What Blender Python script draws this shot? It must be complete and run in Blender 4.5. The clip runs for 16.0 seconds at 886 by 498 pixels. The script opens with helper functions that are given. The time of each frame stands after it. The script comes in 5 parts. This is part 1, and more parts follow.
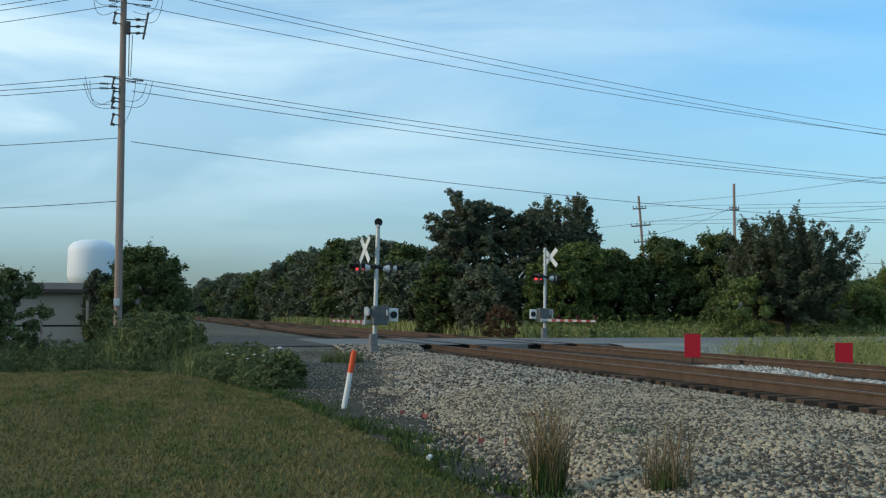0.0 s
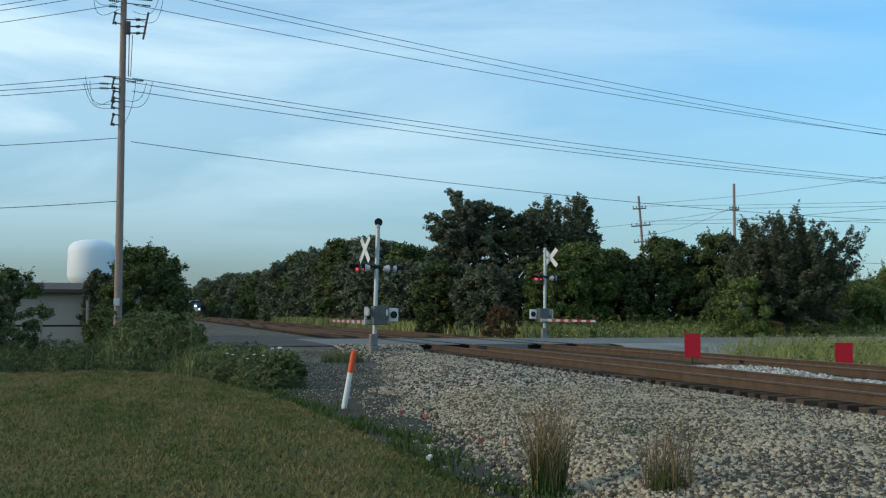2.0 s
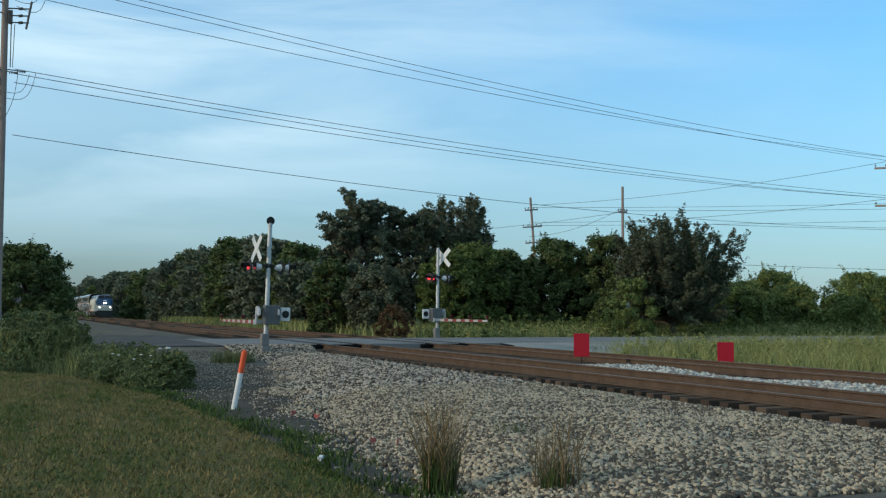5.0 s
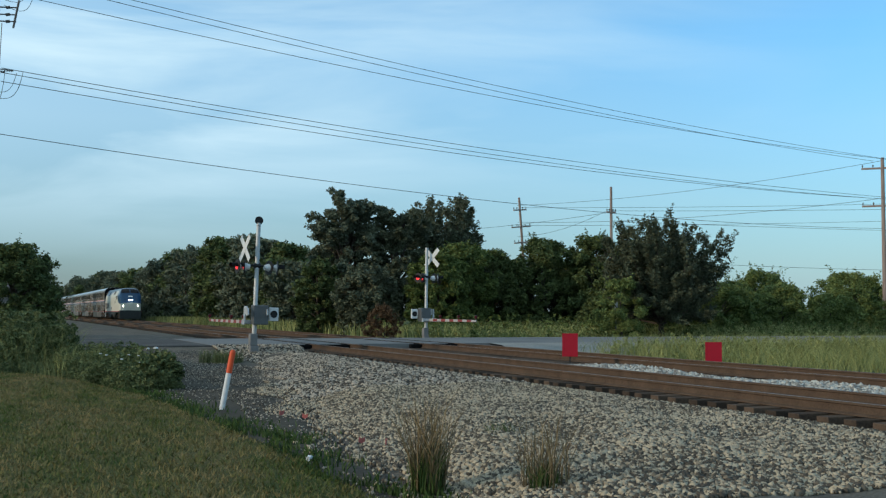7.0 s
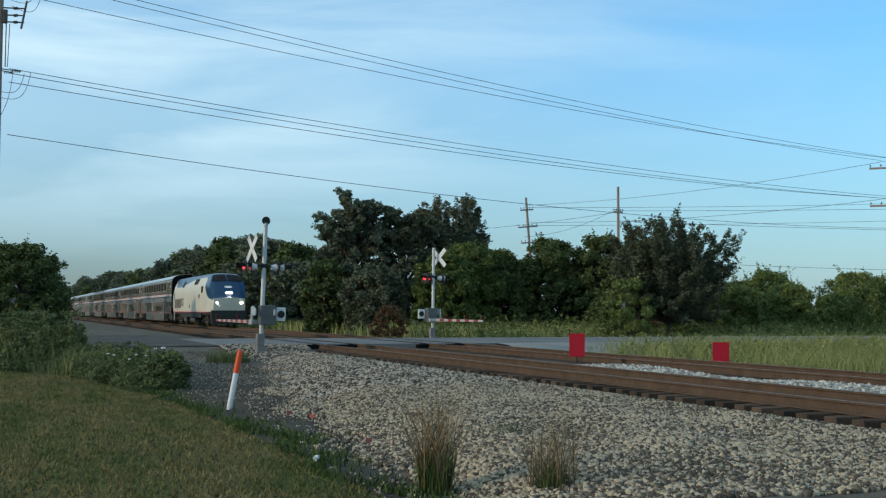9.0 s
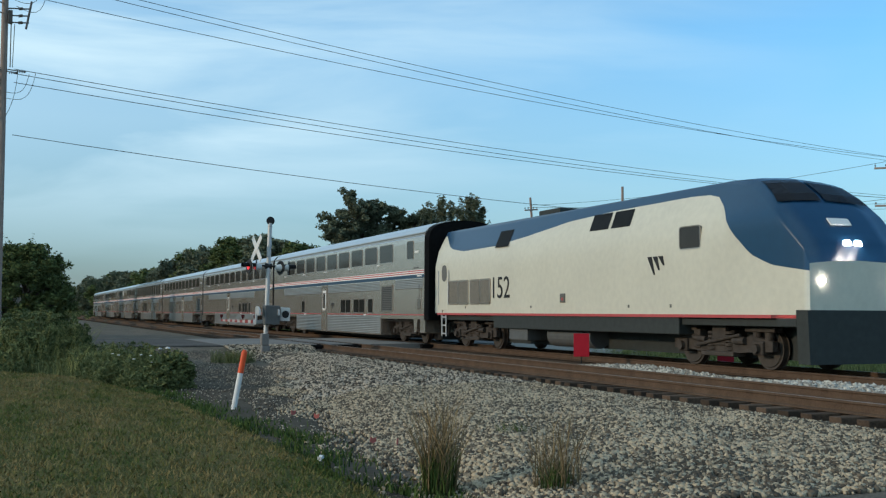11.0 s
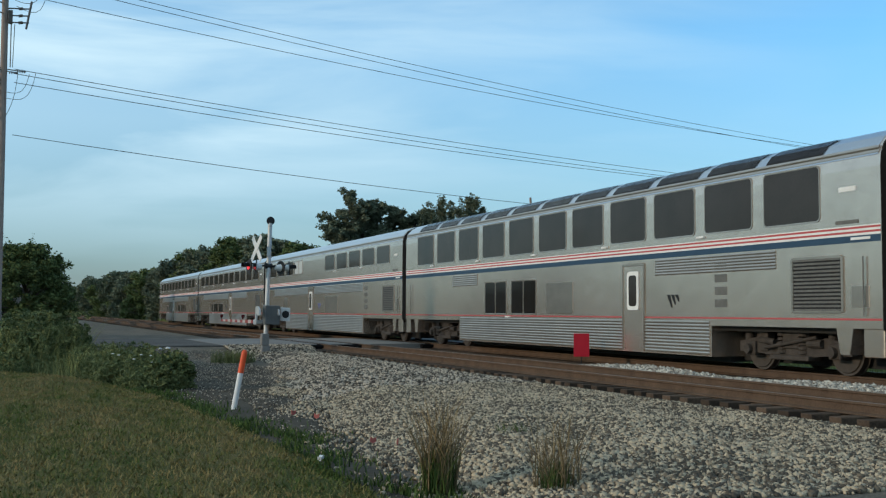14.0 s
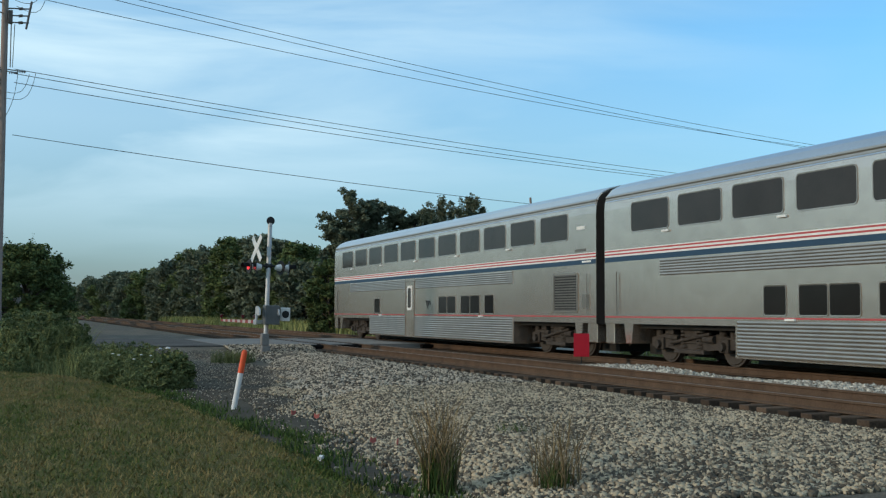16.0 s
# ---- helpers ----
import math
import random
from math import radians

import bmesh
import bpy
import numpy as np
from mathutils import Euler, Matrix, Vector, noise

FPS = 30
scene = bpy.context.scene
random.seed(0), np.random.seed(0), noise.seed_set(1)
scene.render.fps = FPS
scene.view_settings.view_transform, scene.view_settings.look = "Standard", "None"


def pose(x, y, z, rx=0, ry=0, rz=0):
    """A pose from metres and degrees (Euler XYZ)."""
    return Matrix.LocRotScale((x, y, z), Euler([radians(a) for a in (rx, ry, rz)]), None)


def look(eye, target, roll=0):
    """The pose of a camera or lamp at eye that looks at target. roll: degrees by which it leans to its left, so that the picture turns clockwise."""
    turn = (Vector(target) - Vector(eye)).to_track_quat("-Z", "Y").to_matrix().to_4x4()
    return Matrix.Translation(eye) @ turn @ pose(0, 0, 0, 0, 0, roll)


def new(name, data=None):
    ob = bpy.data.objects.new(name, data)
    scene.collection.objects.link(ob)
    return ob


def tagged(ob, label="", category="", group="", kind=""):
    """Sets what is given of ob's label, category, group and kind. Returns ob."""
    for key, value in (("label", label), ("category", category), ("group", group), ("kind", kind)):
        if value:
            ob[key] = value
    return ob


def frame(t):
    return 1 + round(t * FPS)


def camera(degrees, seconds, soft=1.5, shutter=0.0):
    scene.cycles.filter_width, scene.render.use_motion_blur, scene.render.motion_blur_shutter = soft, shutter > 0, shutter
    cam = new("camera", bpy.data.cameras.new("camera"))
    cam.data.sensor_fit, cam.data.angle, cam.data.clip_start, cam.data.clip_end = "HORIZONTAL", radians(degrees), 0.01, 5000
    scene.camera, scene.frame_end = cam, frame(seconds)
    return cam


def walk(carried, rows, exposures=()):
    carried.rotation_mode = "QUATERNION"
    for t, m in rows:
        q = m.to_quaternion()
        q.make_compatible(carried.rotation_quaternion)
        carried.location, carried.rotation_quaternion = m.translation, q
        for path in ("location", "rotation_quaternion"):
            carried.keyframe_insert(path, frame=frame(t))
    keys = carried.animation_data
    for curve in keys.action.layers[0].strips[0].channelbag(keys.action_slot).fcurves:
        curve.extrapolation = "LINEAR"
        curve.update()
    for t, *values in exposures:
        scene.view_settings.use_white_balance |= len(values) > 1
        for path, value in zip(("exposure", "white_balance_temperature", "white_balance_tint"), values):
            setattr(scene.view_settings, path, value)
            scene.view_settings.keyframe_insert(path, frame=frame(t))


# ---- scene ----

rng = np.random.default_rng(7)

# ---------------------------------------------------------------- camera
EYE = 1.21                      # height over the rail heads
YAW0, YAW1 = -16.13, -21.84     # before and after the pan; the tracks run along y
cam = camera(44.9, 16.0, soft=1.25)


def aim(share):
    """share 0: first framing, 1: framing after the pan."""
    m = pose(0, 0, EYE, 90 + 3.39 + 0.01 * share, 0, YAW0 + (YAW1 - YAW0) * share)
    return m @ pose(0, 0, 0, 0, 0, 0.20 + 0.09 * share)


PAN = [(0.0, 0.0), (2.0, 0.0), (4.1, 0.0), (4.25, 0.02), (4.4, 0.34), (4.5, 0.742), (4.6, 0.955), (4.8, 1.0), (5.0, 1.0), (5.2, 1.072),
       (5.8, 1.10), (7.3, 1.106), (7.5, 1.103), (8.0, 1.082), (8.5, 1.057), (9.0, 1.041), (9.2, 1.03), (10.4, 1.005), (11.3, 1.0), (13.0, 1.0), (16.0, 1.0)]
walk(cam, [(t, aim(s)) for t, s in PAN])

# ---------------------------------------------------------------- light
SUN_EL, SUN_AZ = 15.0, 269.0    # degrees; azimuth clockwise from +y
world = bpy.data.worlds.new("world")
scene.world = world
world.use_nodes = True
wn, wl = world.node_tree.nodes, world.node_tree.links
wn.clear()
sky = wn.new("ShaderNodeTexSky")
sky.sky_type, sky.sun_disc = "NISHITA", False
sky.sun_elevation, sky.sun_rotation = radians(SUN_EL), radians(SUN_AZ)
sky.air_density, sky.dust_density, sky.ozone_density = 1.0, 0.25, 3.5
tint = wn.new("ShaderNodeMixRGB")
tint.blend_type, tint.inputs[0].default_value, tint.inputs[2].default_value = "MULTIPLY", 1.0, (0.74, 1.14, 1.20, 1)
wl.new(sky.outputs["Color"], tint.inputs[1])
tc = wn.new("ShaderNodeTexCoord")
mp = wn.new("ShaderNodeMapping")
mp.inputs["Scale"].default_value, mp.inputs["Rotation"].default_value = (1.3, 1.3, 7.0), (0.05, -0.16, 0.3)
cl = wn.new("ShaderNodeTexNoise")
cl.inputs["Scale"].default_value, cl.inputs["Detail"].default_value, cl.inputs["Roughness"].default_value, cl.inputs["Distortion"].default_value = 1.6, 8.0, 0.52, 0.5
ramp = wn.new("ShaderNodeValToRGB")
ramp.color_ramp.elements[0].position, ramp.color_ramp.elements[1].position = 0.44, 0.66
ramp.color_ramp.elements[0].color, ramp.color_ramp.elements[1].color = (0, 0, 0, 1), (0.8, 0.8, 0.8, 1)
# thin haze towards the horizon, the same all round, thicker on the sun's side
sep = wn.new("ShaderNodeSeparateXYZ")
haze = wn.new("ShaderNodeMapRange")
haze.inputs["From Min"].default_value, haze.inputs["From Max"].default_value, haze.inputs["To Min"].default_value, haze.inputs["To Max"].default_value = 0.0, 0.25, 0.9, 0.0
west = wn.new("ShaderNodeMapRange")
west.inputs["From Min"].default_value, west.inputs["From Max"].default_value, west.inputs["To Min"].default_value, west.inputs["To Max"].default_value = 0.66, -0.02, 0.08, 1.1
wl.new(tc.outputs["Generated"], sep.inputs["Vector"])
wl.new(sep.outputs["Z"], haze.inputs["Value"])
wl.new(sep.outputs["X"], west.inputs["Value"])
m1 = wn.new("ShaderNodeMath")
m1.operation = "MULTIPLY_ADD"
wl.new(ramp.outputs["Color"], m1.inputs[0])
wl.new(west.outputs["Result"], m1.inputs[1])
m1.inputs[2].default_value = 0.0
m1.use_clamp = True
m2 = wn.new("ShaderNodeMath")
m2.operation, m2.use_clamp = "ADD", True
w2 = wn.new("ShaderNodeMath")
w2.operation = "MULTIPLY"
w2.inputs[1].default_value = 0.40
wl.new(west.outputs["Result"], w2.inputs[0])
wl.new(m1.outputs[0], m2.inputs[0])
wl.new(w2.outputs[0], m2.inputs[1])
mixh = wn.new("ShaderNodeMixRGB")
hz = wn.new("ShaderNodeMixRGB")
hz.inputs[1].default_value, hz.inputs[2].default_value = (1.85, 2.5, 3.0, 1), (1.08, 1.29, 1.52, 1)
wl.new(west.outputs["Result"], hz.inputs[0])
wl.new(hz.outputs["Color"], mixh.inputs[2])
wl.new(haze.outputs["Result"], mixh.inputs[0])
wl.new(tint.outputs["Color"], mixh.inputs[1])
mixc = wn.new("ShaderNodeMixRGB")
mixc.inputs[2].default_value = (3.55, 4.85, 5.55, 1)
bg = wn.new("ShaderNodeBackground")
bg.inputs["Strength"].default_value = 0.185
wo = wn.new("ShaderNodeOutputWorld")
wl.new(tc.outputs["Generated"], mp.inputs["Vector"])
wl.new(mp.outputs["Vector"], cl.inputs["Vector"])
wl.new(cl.outputs["Fac"], ramp.inputs["Fac"])
low = wn.new("ShaderNodeMapRange")
low.inputs["From Min"].default_value, low.inputs["From Max"].default_value, low.inputs["To Min"].default_value, low.inputs["To Max"].default_value = 0.03, 0.17, 0.0, 1.0
wl.new(sep.outputs["Z"], low.inputs["Value"])
m3 = wn.new("ShaderNodeMath")
m3.operation = "MULTIPLY"
wl.new(m2.outputs[0], m3.inputs[0])
wl.new(low.outputs["Result"], m3.inputs[1])
wl.new(m3.outputs[0], mixc.inputs[0])
wl.new(mixh.outputs["Color"], mixc.inputs[1])
wl.new(mixc.outputs["Color"], bg.inputs["Color"])
wl.new(bg.outputs["Background"], wo.inputs["Surface"])

sun = new("sun", bpy.data.lights.new("sun", "SUN"))
sun.data.energy, sun.data.angle, sun.data.color = 1.65, radians(3), (1.0, 0.80, 0.56)
sd = Vector((math.sin(radians(SUN_AZ)) * math.cos(radians(SUN_EL)), math.cos(radians(SUN_AZ)) * math.cos(radians(SUN_EL)), math.sin(radians(SUN_EL))))
sun.matrix_world = look(sd * 50, (0, 0, 0))
scene.view_settings.exposure = 0.0


# ---------------------------------------------------------------- materials
def mat(name, c1, c2=None, rough=0.7, metal=0.0, scale=6.0, bump=0.0, fine=60.0, emit=None, spec=0.3, stretch=(1, 1, 1), island=0.0, piece=0.0, span=(0.32, 0.68)):
    """Two colours mixed by coarse and fine noise in object space, with relief."""
    m = bpy.data.materials.new(name)
    m.use_nodes = True
    n, l = m.node_tree.nodes, m.node_tree.links
    b = n["Principled BSDF"]
    b.inputs["Roughness"].default_value, b.inputs["Metallic"].default_value = rough, metal
    b.inputs["Specular IOR Level"].default_value = spec
    c2 = c2 or tuple(v * 0.75 for v in c1)
    co = n.new("ShaderNodeTexCoord")
    ma = n.new("ShaderNodeMapping")
    ma.inputs["Scale"].default_value = stretch
    l.new(co.outputs["Object"], ma.inputs["Vector"])
    a = n.new("ShaderNodeTexNoise")
    a.inputs["Scale"].default_value, a.inputs["Detail"].default_value = scale, 6
    f = n.new("ShaderNodeTexNoise")
    f.inputs["Scale"].default_value, f.inputs["Detail"].default_value = fine, 4
    l.new(ma.outputs["Vector"], a.inputs["Vector"])
    l.new(ma.outputs["Vector"], f.inputs["Vector"])
    mx = n.new("ShaderNodeMath")
    mx.operation = "MULTIPLY_ADD"
    mx.inputs[1].default_value = 0.5
    sub = n.new("ShaderNodeMath")
    sub.operation = "MULTIPLY"
    sub.inputs[1].default_value = 0.5
    l.new(f.outputs["Fac"], sub.inputs[0])
    l.new(a.outputs["Fac"], mx.inputs[0])
    l.new(sub.outputs[0], mx.inputs[2])
    last = mx.outputs[0]
    if island or piece:
        g = n.new("ShaderNodeNewGeometry" if island else "ShaderNodeObjectInfo")
        ad = n.new("ShaderNodeMath")
        ad.operation = "MULTIPLY_ADD"
        ad.inputs[1].default_value = (island or piece)
        ad.use_clamp = True
        l.new(g.outputs["Random Per Island" if island else "Random"], ad.inputs[0])
        of = n.new("ShaderNodeMath")
        of.operation = "SUBTRACT"
        of.inputs[1].default_value = (island or piece) / 2
        l.new(last, of.inputs[0])
        l.new(of.outputs[0], ad.inputs[2])
        last = ad.outputs[0]
    r = n.new("ShaderNodeValToRGB")
    r.color_ramp.elements[0].position, r.color_ramp.elements[1].position = span
    r.color_ramp.elements[0].color, r.color_ramp.elements[1].color = (*c2, 1), (*c1, 1)
    l.new(last, r.inputs["Fac"])
    l.new(r.outputs["Color"], b.inputs["Base Color"])
    if bump:
        bp = n.new("ShaderNodeBump")
        bp.inputs["Strength"].default_value, bp.inputs["Distance"].default_value = bump, 0.02
        l.new(mx.outputs[0], bp.inputs["Height"])
        l.new(bp.outputs["Normal"], b.inputs["Normal"])
    if emit:
        b.inputs["Emission Color"].default_value, b.inputs["Emission Strength"].default_value = (*emit[0], 1), emit[1]
    return m


M = {}
M["steel"] = mat("stainless_steel", (0.72, 0.60, 0.505), (0.57, 0.475, 0.40), 0.26, 0.85, 0.55, 0.0, 4, stretch=(1, 0.5, 0.8))
M["roof"] = mat("roof_steel", (0.50, 0.53, 0.56), (0.42, 0.45, 0.48), 0.30, 0.8, 0.8, 0.02, 20)
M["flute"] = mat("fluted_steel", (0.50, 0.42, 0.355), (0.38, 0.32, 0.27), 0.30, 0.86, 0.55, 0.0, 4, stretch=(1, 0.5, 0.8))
M["red"] = mat("red_stripe", (0.48, 0.075, 0.075), (0.38, 0.07, 0.07), 0.5)
M["white"] = mat("white_stripe", (0.78, 0.77, 0.74), (0.66, 0.65, 0.62), 0.5)
M["blue"] = mat("blue_stripe", (0.028, 0.066, 0.115), (0.022, 0.052, 0.092), 0.5)
M["emblem"] = mat("violet_blue_emblem_paint", (0.11, 0.12, 0.27), (0.085, 0.095, 0.22), 0.5)
M["glass"] = mat("dark_glass", (0.05, 0.044, 0.04), (0.03, 0.027, 0.025), 0.12, 0, 1.2, spec=0.22)
# same glass for the lower panes, with the ground's dark reflection in its colour
M["deepglass"] = mat("lower_glass_ground_reflection", (0.02, 0.018, 0.017), (0.012, 0.011, 0.01), 0.12, 0, 1.2, spec=0.2)
# lit window: its brightness is put into a pale colour, without emission
M["litglass"] = mat("pale_lit_pane", (0.55, 0.56, 0.54), (0.42, 0.43, 0.42), 0.3)
M["rubber"] = mat("black_rubber", (0.012, 0.011, 0.011), (0.006, 0.006, 0.006), 0.9, spec=0.05)
M["truck"] = mat("dusty_brown_truck_steel", (0.085, 0.069, 0.057), (0.024, 0.02, 0.017), 0.75, 0.1, 5, 0.2)
M["wheel"] = mat("wheel_steel", (0.10, 0.085, 0.072), (0.05, 0.042, 0.036), 0.6, 0.3, 5, 0.1)
M["under"] = mat("underframe_black", (0.03, 0.028, 0.026), (0.015, 0.015, 0.014), 0.8, 0, 3)
M["grille"] = mat("dark_grille", (0.17, 0.165, 0.15), (0.10, 0.098, 0.09), 0.6, 0.2)
M["loco"] = mat("locomotive_silver_paint", (0.62, 0.595, 0.49), (0.53, 0.51, 0.425), 0.45, 0.05, 0.5, 0.0, 6)
M["locoblue"] = mat("locomotive_blue_paint", (0.009, 0.052, 0.115), (0.007, 0.042, 0.095), 0.3, spec=0.4)
M["locogrey"] = mat("locomotive_underframe_grey", (0.04, 0.046, 0.044), (0.025, 0.029, 0.028), 0.7)
M["locogrille"] = mat("dusty_grey_brown_grille", (0.23, 0.21, 0.175), (0.15, 0.138, 0.115), 0.7, 0.1)
M["lamp"] = mat("lit_headlight", (1, 1, 1), (1, 1, 1), 0.3, emit=((1.0, 0.93, 0.88), 70))
M["ditch"] = mat("lit_ditch_light", (1, 1, 1), (1, 1, 1), 0.3, emit=((1.0, 0.93, 0.88), 32))
M["redlamp"] = mat("lit_red_lens", (0.5, 0.01, 0.01), (0.4, 0.01, 0.01), 0.3, emit=((1.0, 0.05, 0.06), 1.1))
M["darkred"] = mat("unlit_red_lens", (0.10, 0.008, 0.01), (0.07, 0.005, 0.008), 0.2)
M["alu"] = mat("galvanised_aluminium", (0.56, 0.57, 0.57), (0.42, 0.43, 0.43), 0.5, 0.4, 8)
M["box"] = mat("grey_painted_case", (0.13, 0.135, 0.135), (0.095, 0.10, 0.10), 0.55, 0.2, 4)
M["dark"] = mat("black_paint", (0.02, 0.02, 0.02), (0.012, 0.012, 0.012), 0.6)
M["sign"] = mat("white_sign", (0.72, 0.72, 0.70), (0.58, 0.58, 0.56), 0.5, 0, 10)
M["redboard"] = mat("red_board", (0.40, 0.006, 0.022), (0.32, 0.005, 0.018), 0.6, 0, 6)
# gate arm bands: the arm's shade is put into these dulled colours
M["bandred"] = mat("shaded_red_band", (0.26, 0.045, 0.04), (0.19, 0.035, 0.03), 0.6, 0, 6)
M["bandwhite"] = mat("shaded_white_band", (0.46, 0.43, 0.41), (0.34, 0.32, 0.30), 0.6, 0, 6)
M["fadedred"] = mat("faded_red_plastic", (0.45, 0.12, 0.10), (0.30, 0.09, 0.075), 0.7)
M["orange"] = mat("orange_plastic", (0.75, 0.10, 0.03), (0.62, 0.08, 0.025), 0.5)
M["concrete"] = mat("concrete", (0.24, 0.235, 0.225), (0.15, 0.145, 0.14), 0.9, 0, 5, 0.3)
M["pole"] = mat("weathered_pole_wood", (0.40, 0.30, 0.25), (0.22, 0.16, 0.135), 0.9, 0, 3, 0.4, 30, stretch=(4, 4, 0.4))
M["wire"] = mat("wire", (0.05, 0.055, 0.06), (0.04, 0.045, 0.05), 0.7)
M["porcelain"] = mat("insulator", (0.12, 0.10, 0.09), (0.06, 0.05, 0.045), 0.4)
M["rust"] = mat("rusty_rail", (0.135, 0.091, 0.064), (0.07, 0.048, 0.035), 0.85, 0.1, 2.5, 0.2, 40, spec=0.04)
M["head"] = mat("rail_head", (0.27, 0.21, 0.17), (0.17, 0.125, 0.095), 0.5, 0.4, 3)
M["tie"] = mat("tie_wood", (0.118, 0.083, 0.06), (0.052, 0.039, 0.03), 0.95, 0, 4, 0.4, 30, piece=0.4, spec=0.04)
M["bed"] = mat("brown_track_bed", (0.145, 0.102, 0.073), (0.066, 0.049, 0.037), 0.95, 0, 1.2, 0.8, 22, spec=0.04)
# coarse noise paints sunlit tan patches over the stones; island varies single stones
M["stone"] = mat("ballast_stone", (0.46, 0.375, 0.26), (0.092, 0.077, 0.06), 0.9, 0, 0.45, 0.0, 1.3, island=0.85, spec=0.03)
M["greystone"] = mat("grey_ballast_stone", (0.45, 0.38, 0.29), (0.07, 0.06, 0.049), 0.9, 0, 0.45, 0.0, 1.3, island=0.85, spec=0.03)
M["gravel"] = mat("gravel_bed", (0.20, 0.172, 0.135), (0.075, 0.064, 0.051), 0.95, 0, 1.0, 1.0, 28, spec=0.04)
M["paler"] = mat("pale_fine_gravel", (0.52, 0.49, 0.43), (0.28, 0.26, 0.22), 0.95, 0, 0.7, 0.8, 16, spec=0.03)
M["palestone"] = mat("pale_ballast_stone", (0.58, 0.54, 0.46), (0.20, 0.185, 0.16), 0.9, 0, 0.45, 0, 1.3, island=0.7, spec=0.03)
M["pale"] = mat("pale_gravel", (0.38, 0.355, 0.31), (0.20, 0.185, 0.16), 0.95, 0, 0.7, 0.8, 16, spec=0.04)
M["soil"] = mat("dark_soil", (0.115, 0.097, 0.074), (0.046, 0.039, 0.03), 0.95, 0, 0.8, 0.8, 14, spec=0.04)
M["road"] = mat("asphalt", (0.25, 0.24, 0.225), (0.15, 0.145, 0.135), 0.9, 0, 0.4, 0.3, 30, spec=0.04)
M["darkroad"] = mat("darker_asphalt", (0.135, 0.125, 0.115), (0.07, 0.066, 0.06), 0.95, 0, 0.5, 0.6, 18, spec=0.03)
M["lawn"] = mat("mown_lawn", (0.165, 0.125, 0.055), (0.045, 0.062, 0.016), 0.95, 0, 0.9, 0.9, 30, stretch=(1, 0.4, 1), spec=0.03, span=(0.37, 0.62))
M["lawnblade"] = mat("lawn_blades", (0.235, 0.18, 0.082), (0.070, 0.100, 0.028), 0.9, 0, 0.8, 0, 3, spec=0.04, stretch=(1, 0.4, 1), island=0.16, span=(0.37, 0.60))
M["field"] = mat("rough_field", (0.10, 0.11, 0.045), (0.05, 0.06, 0.025), 0.95, 0, 0.3, 0.8, 6, spec=0.04)
# leafhaze: leaves paled and greyed, so distance haze sits in their colour
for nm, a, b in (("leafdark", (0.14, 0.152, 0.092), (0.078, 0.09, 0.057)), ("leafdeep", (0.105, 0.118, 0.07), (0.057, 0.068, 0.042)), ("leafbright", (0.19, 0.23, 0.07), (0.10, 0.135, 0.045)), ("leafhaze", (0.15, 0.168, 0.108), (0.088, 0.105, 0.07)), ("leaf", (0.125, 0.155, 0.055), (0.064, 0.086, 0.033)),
                 ("leaflight", (0.145, 0.18, 0.052), (0.072, 0.10, 0.032)), ("weed", (0.17, 0.19, 0.078), (0.075, 0.095, 0.038)),
                 ("reed", (0.32, 0.32, 0.12), (0.14, 0.165, 0.058)), ("straw", (0.26, 0.19, 0.10), (0.12, 0.09, 0.05)), ("russet", (0.16, 0.095, 0.05), (0.08, 0.05, 0.028)), ("blade", (0.075, 0.115, 0.03), (0.035, 0.06, 0.016))):
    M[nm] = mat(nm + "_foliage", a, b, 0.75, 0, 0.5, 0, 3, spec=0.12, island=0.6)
M["bark"] = mat("bark", (0.10, 0.08, 0.065), (0.05, 0.04, 0.032), 0.95, 0, 4, 0.6)
M["tank"] = mat("white_tank_paint", (0.85, 0.87, 0.90), (0.80, 0.82, 0.85), 0.5, 0, 0.1)
M["tan"] = mat("tan_siding", (0.44, 0.37, 0.32), (0.36, 0.30, 0.26), 0.9, 0, 0.6)
M["brownroof"] = mat("brown_roof", (0.10, 0.08, 0.07), (0.07, 0.055, 0.05), 0.9, 0, 1)


# ---------------------------------------------------------------- mesh helpers
def mesh_of(bm, name, material):
    me = bpy.data.meshes.new(name)
    bm.to_mesh(me)
    bm.free()
    for m in (material if isinstance(material, (list, tuple)) else [material]):
        me.materials.append(m)
    return me


def part(name, bm, material, parent=None, label="", at=None, smooth=False):
    me = bm if isinstance(bm, bpy.types.Mesh) else mesh_of(bm, name, material)
    if smooth:
        me.shade_smooth()
    ob = new(name, me)
    if parent:
        ob.parent = parent
    if at is not None:
        ob.matrix_basis = at
    if label:
        tagged(ob, label)
    return ob


def thing(name, m, label, category, group="", kind=""):
    ob = new(name)
    ob.matrix_basis = m
    return tagged(ob, label, category, group, kind)


def box(bm, x0, x1, y0, y1, z0, z1, bevel=0.0, mi=0):
    r = bmesh.ops.create_cube(bm, size=1.0)
    v = r["verts"]
    bmesh.ops.scale(bm, vec=(x1 - x0, y1 - y0, z1 - z0), verts=v)
    bmesh.ops.translate(bm, vec=((x0 + x1) / 2, (y0 + y1) / 2, (z0 + z1) / 2), verts=v)
    fs = {f for w in v for f in w.link_faces}
    for f in fs:
        f.material_index = mi
    if bevel:
        bmesh.ops.bevel(bm, geom=list({e for f in fs for e in f.edges}), offset=bevel, segments=2, affect="EDGES", profile=0.5)
    return bm


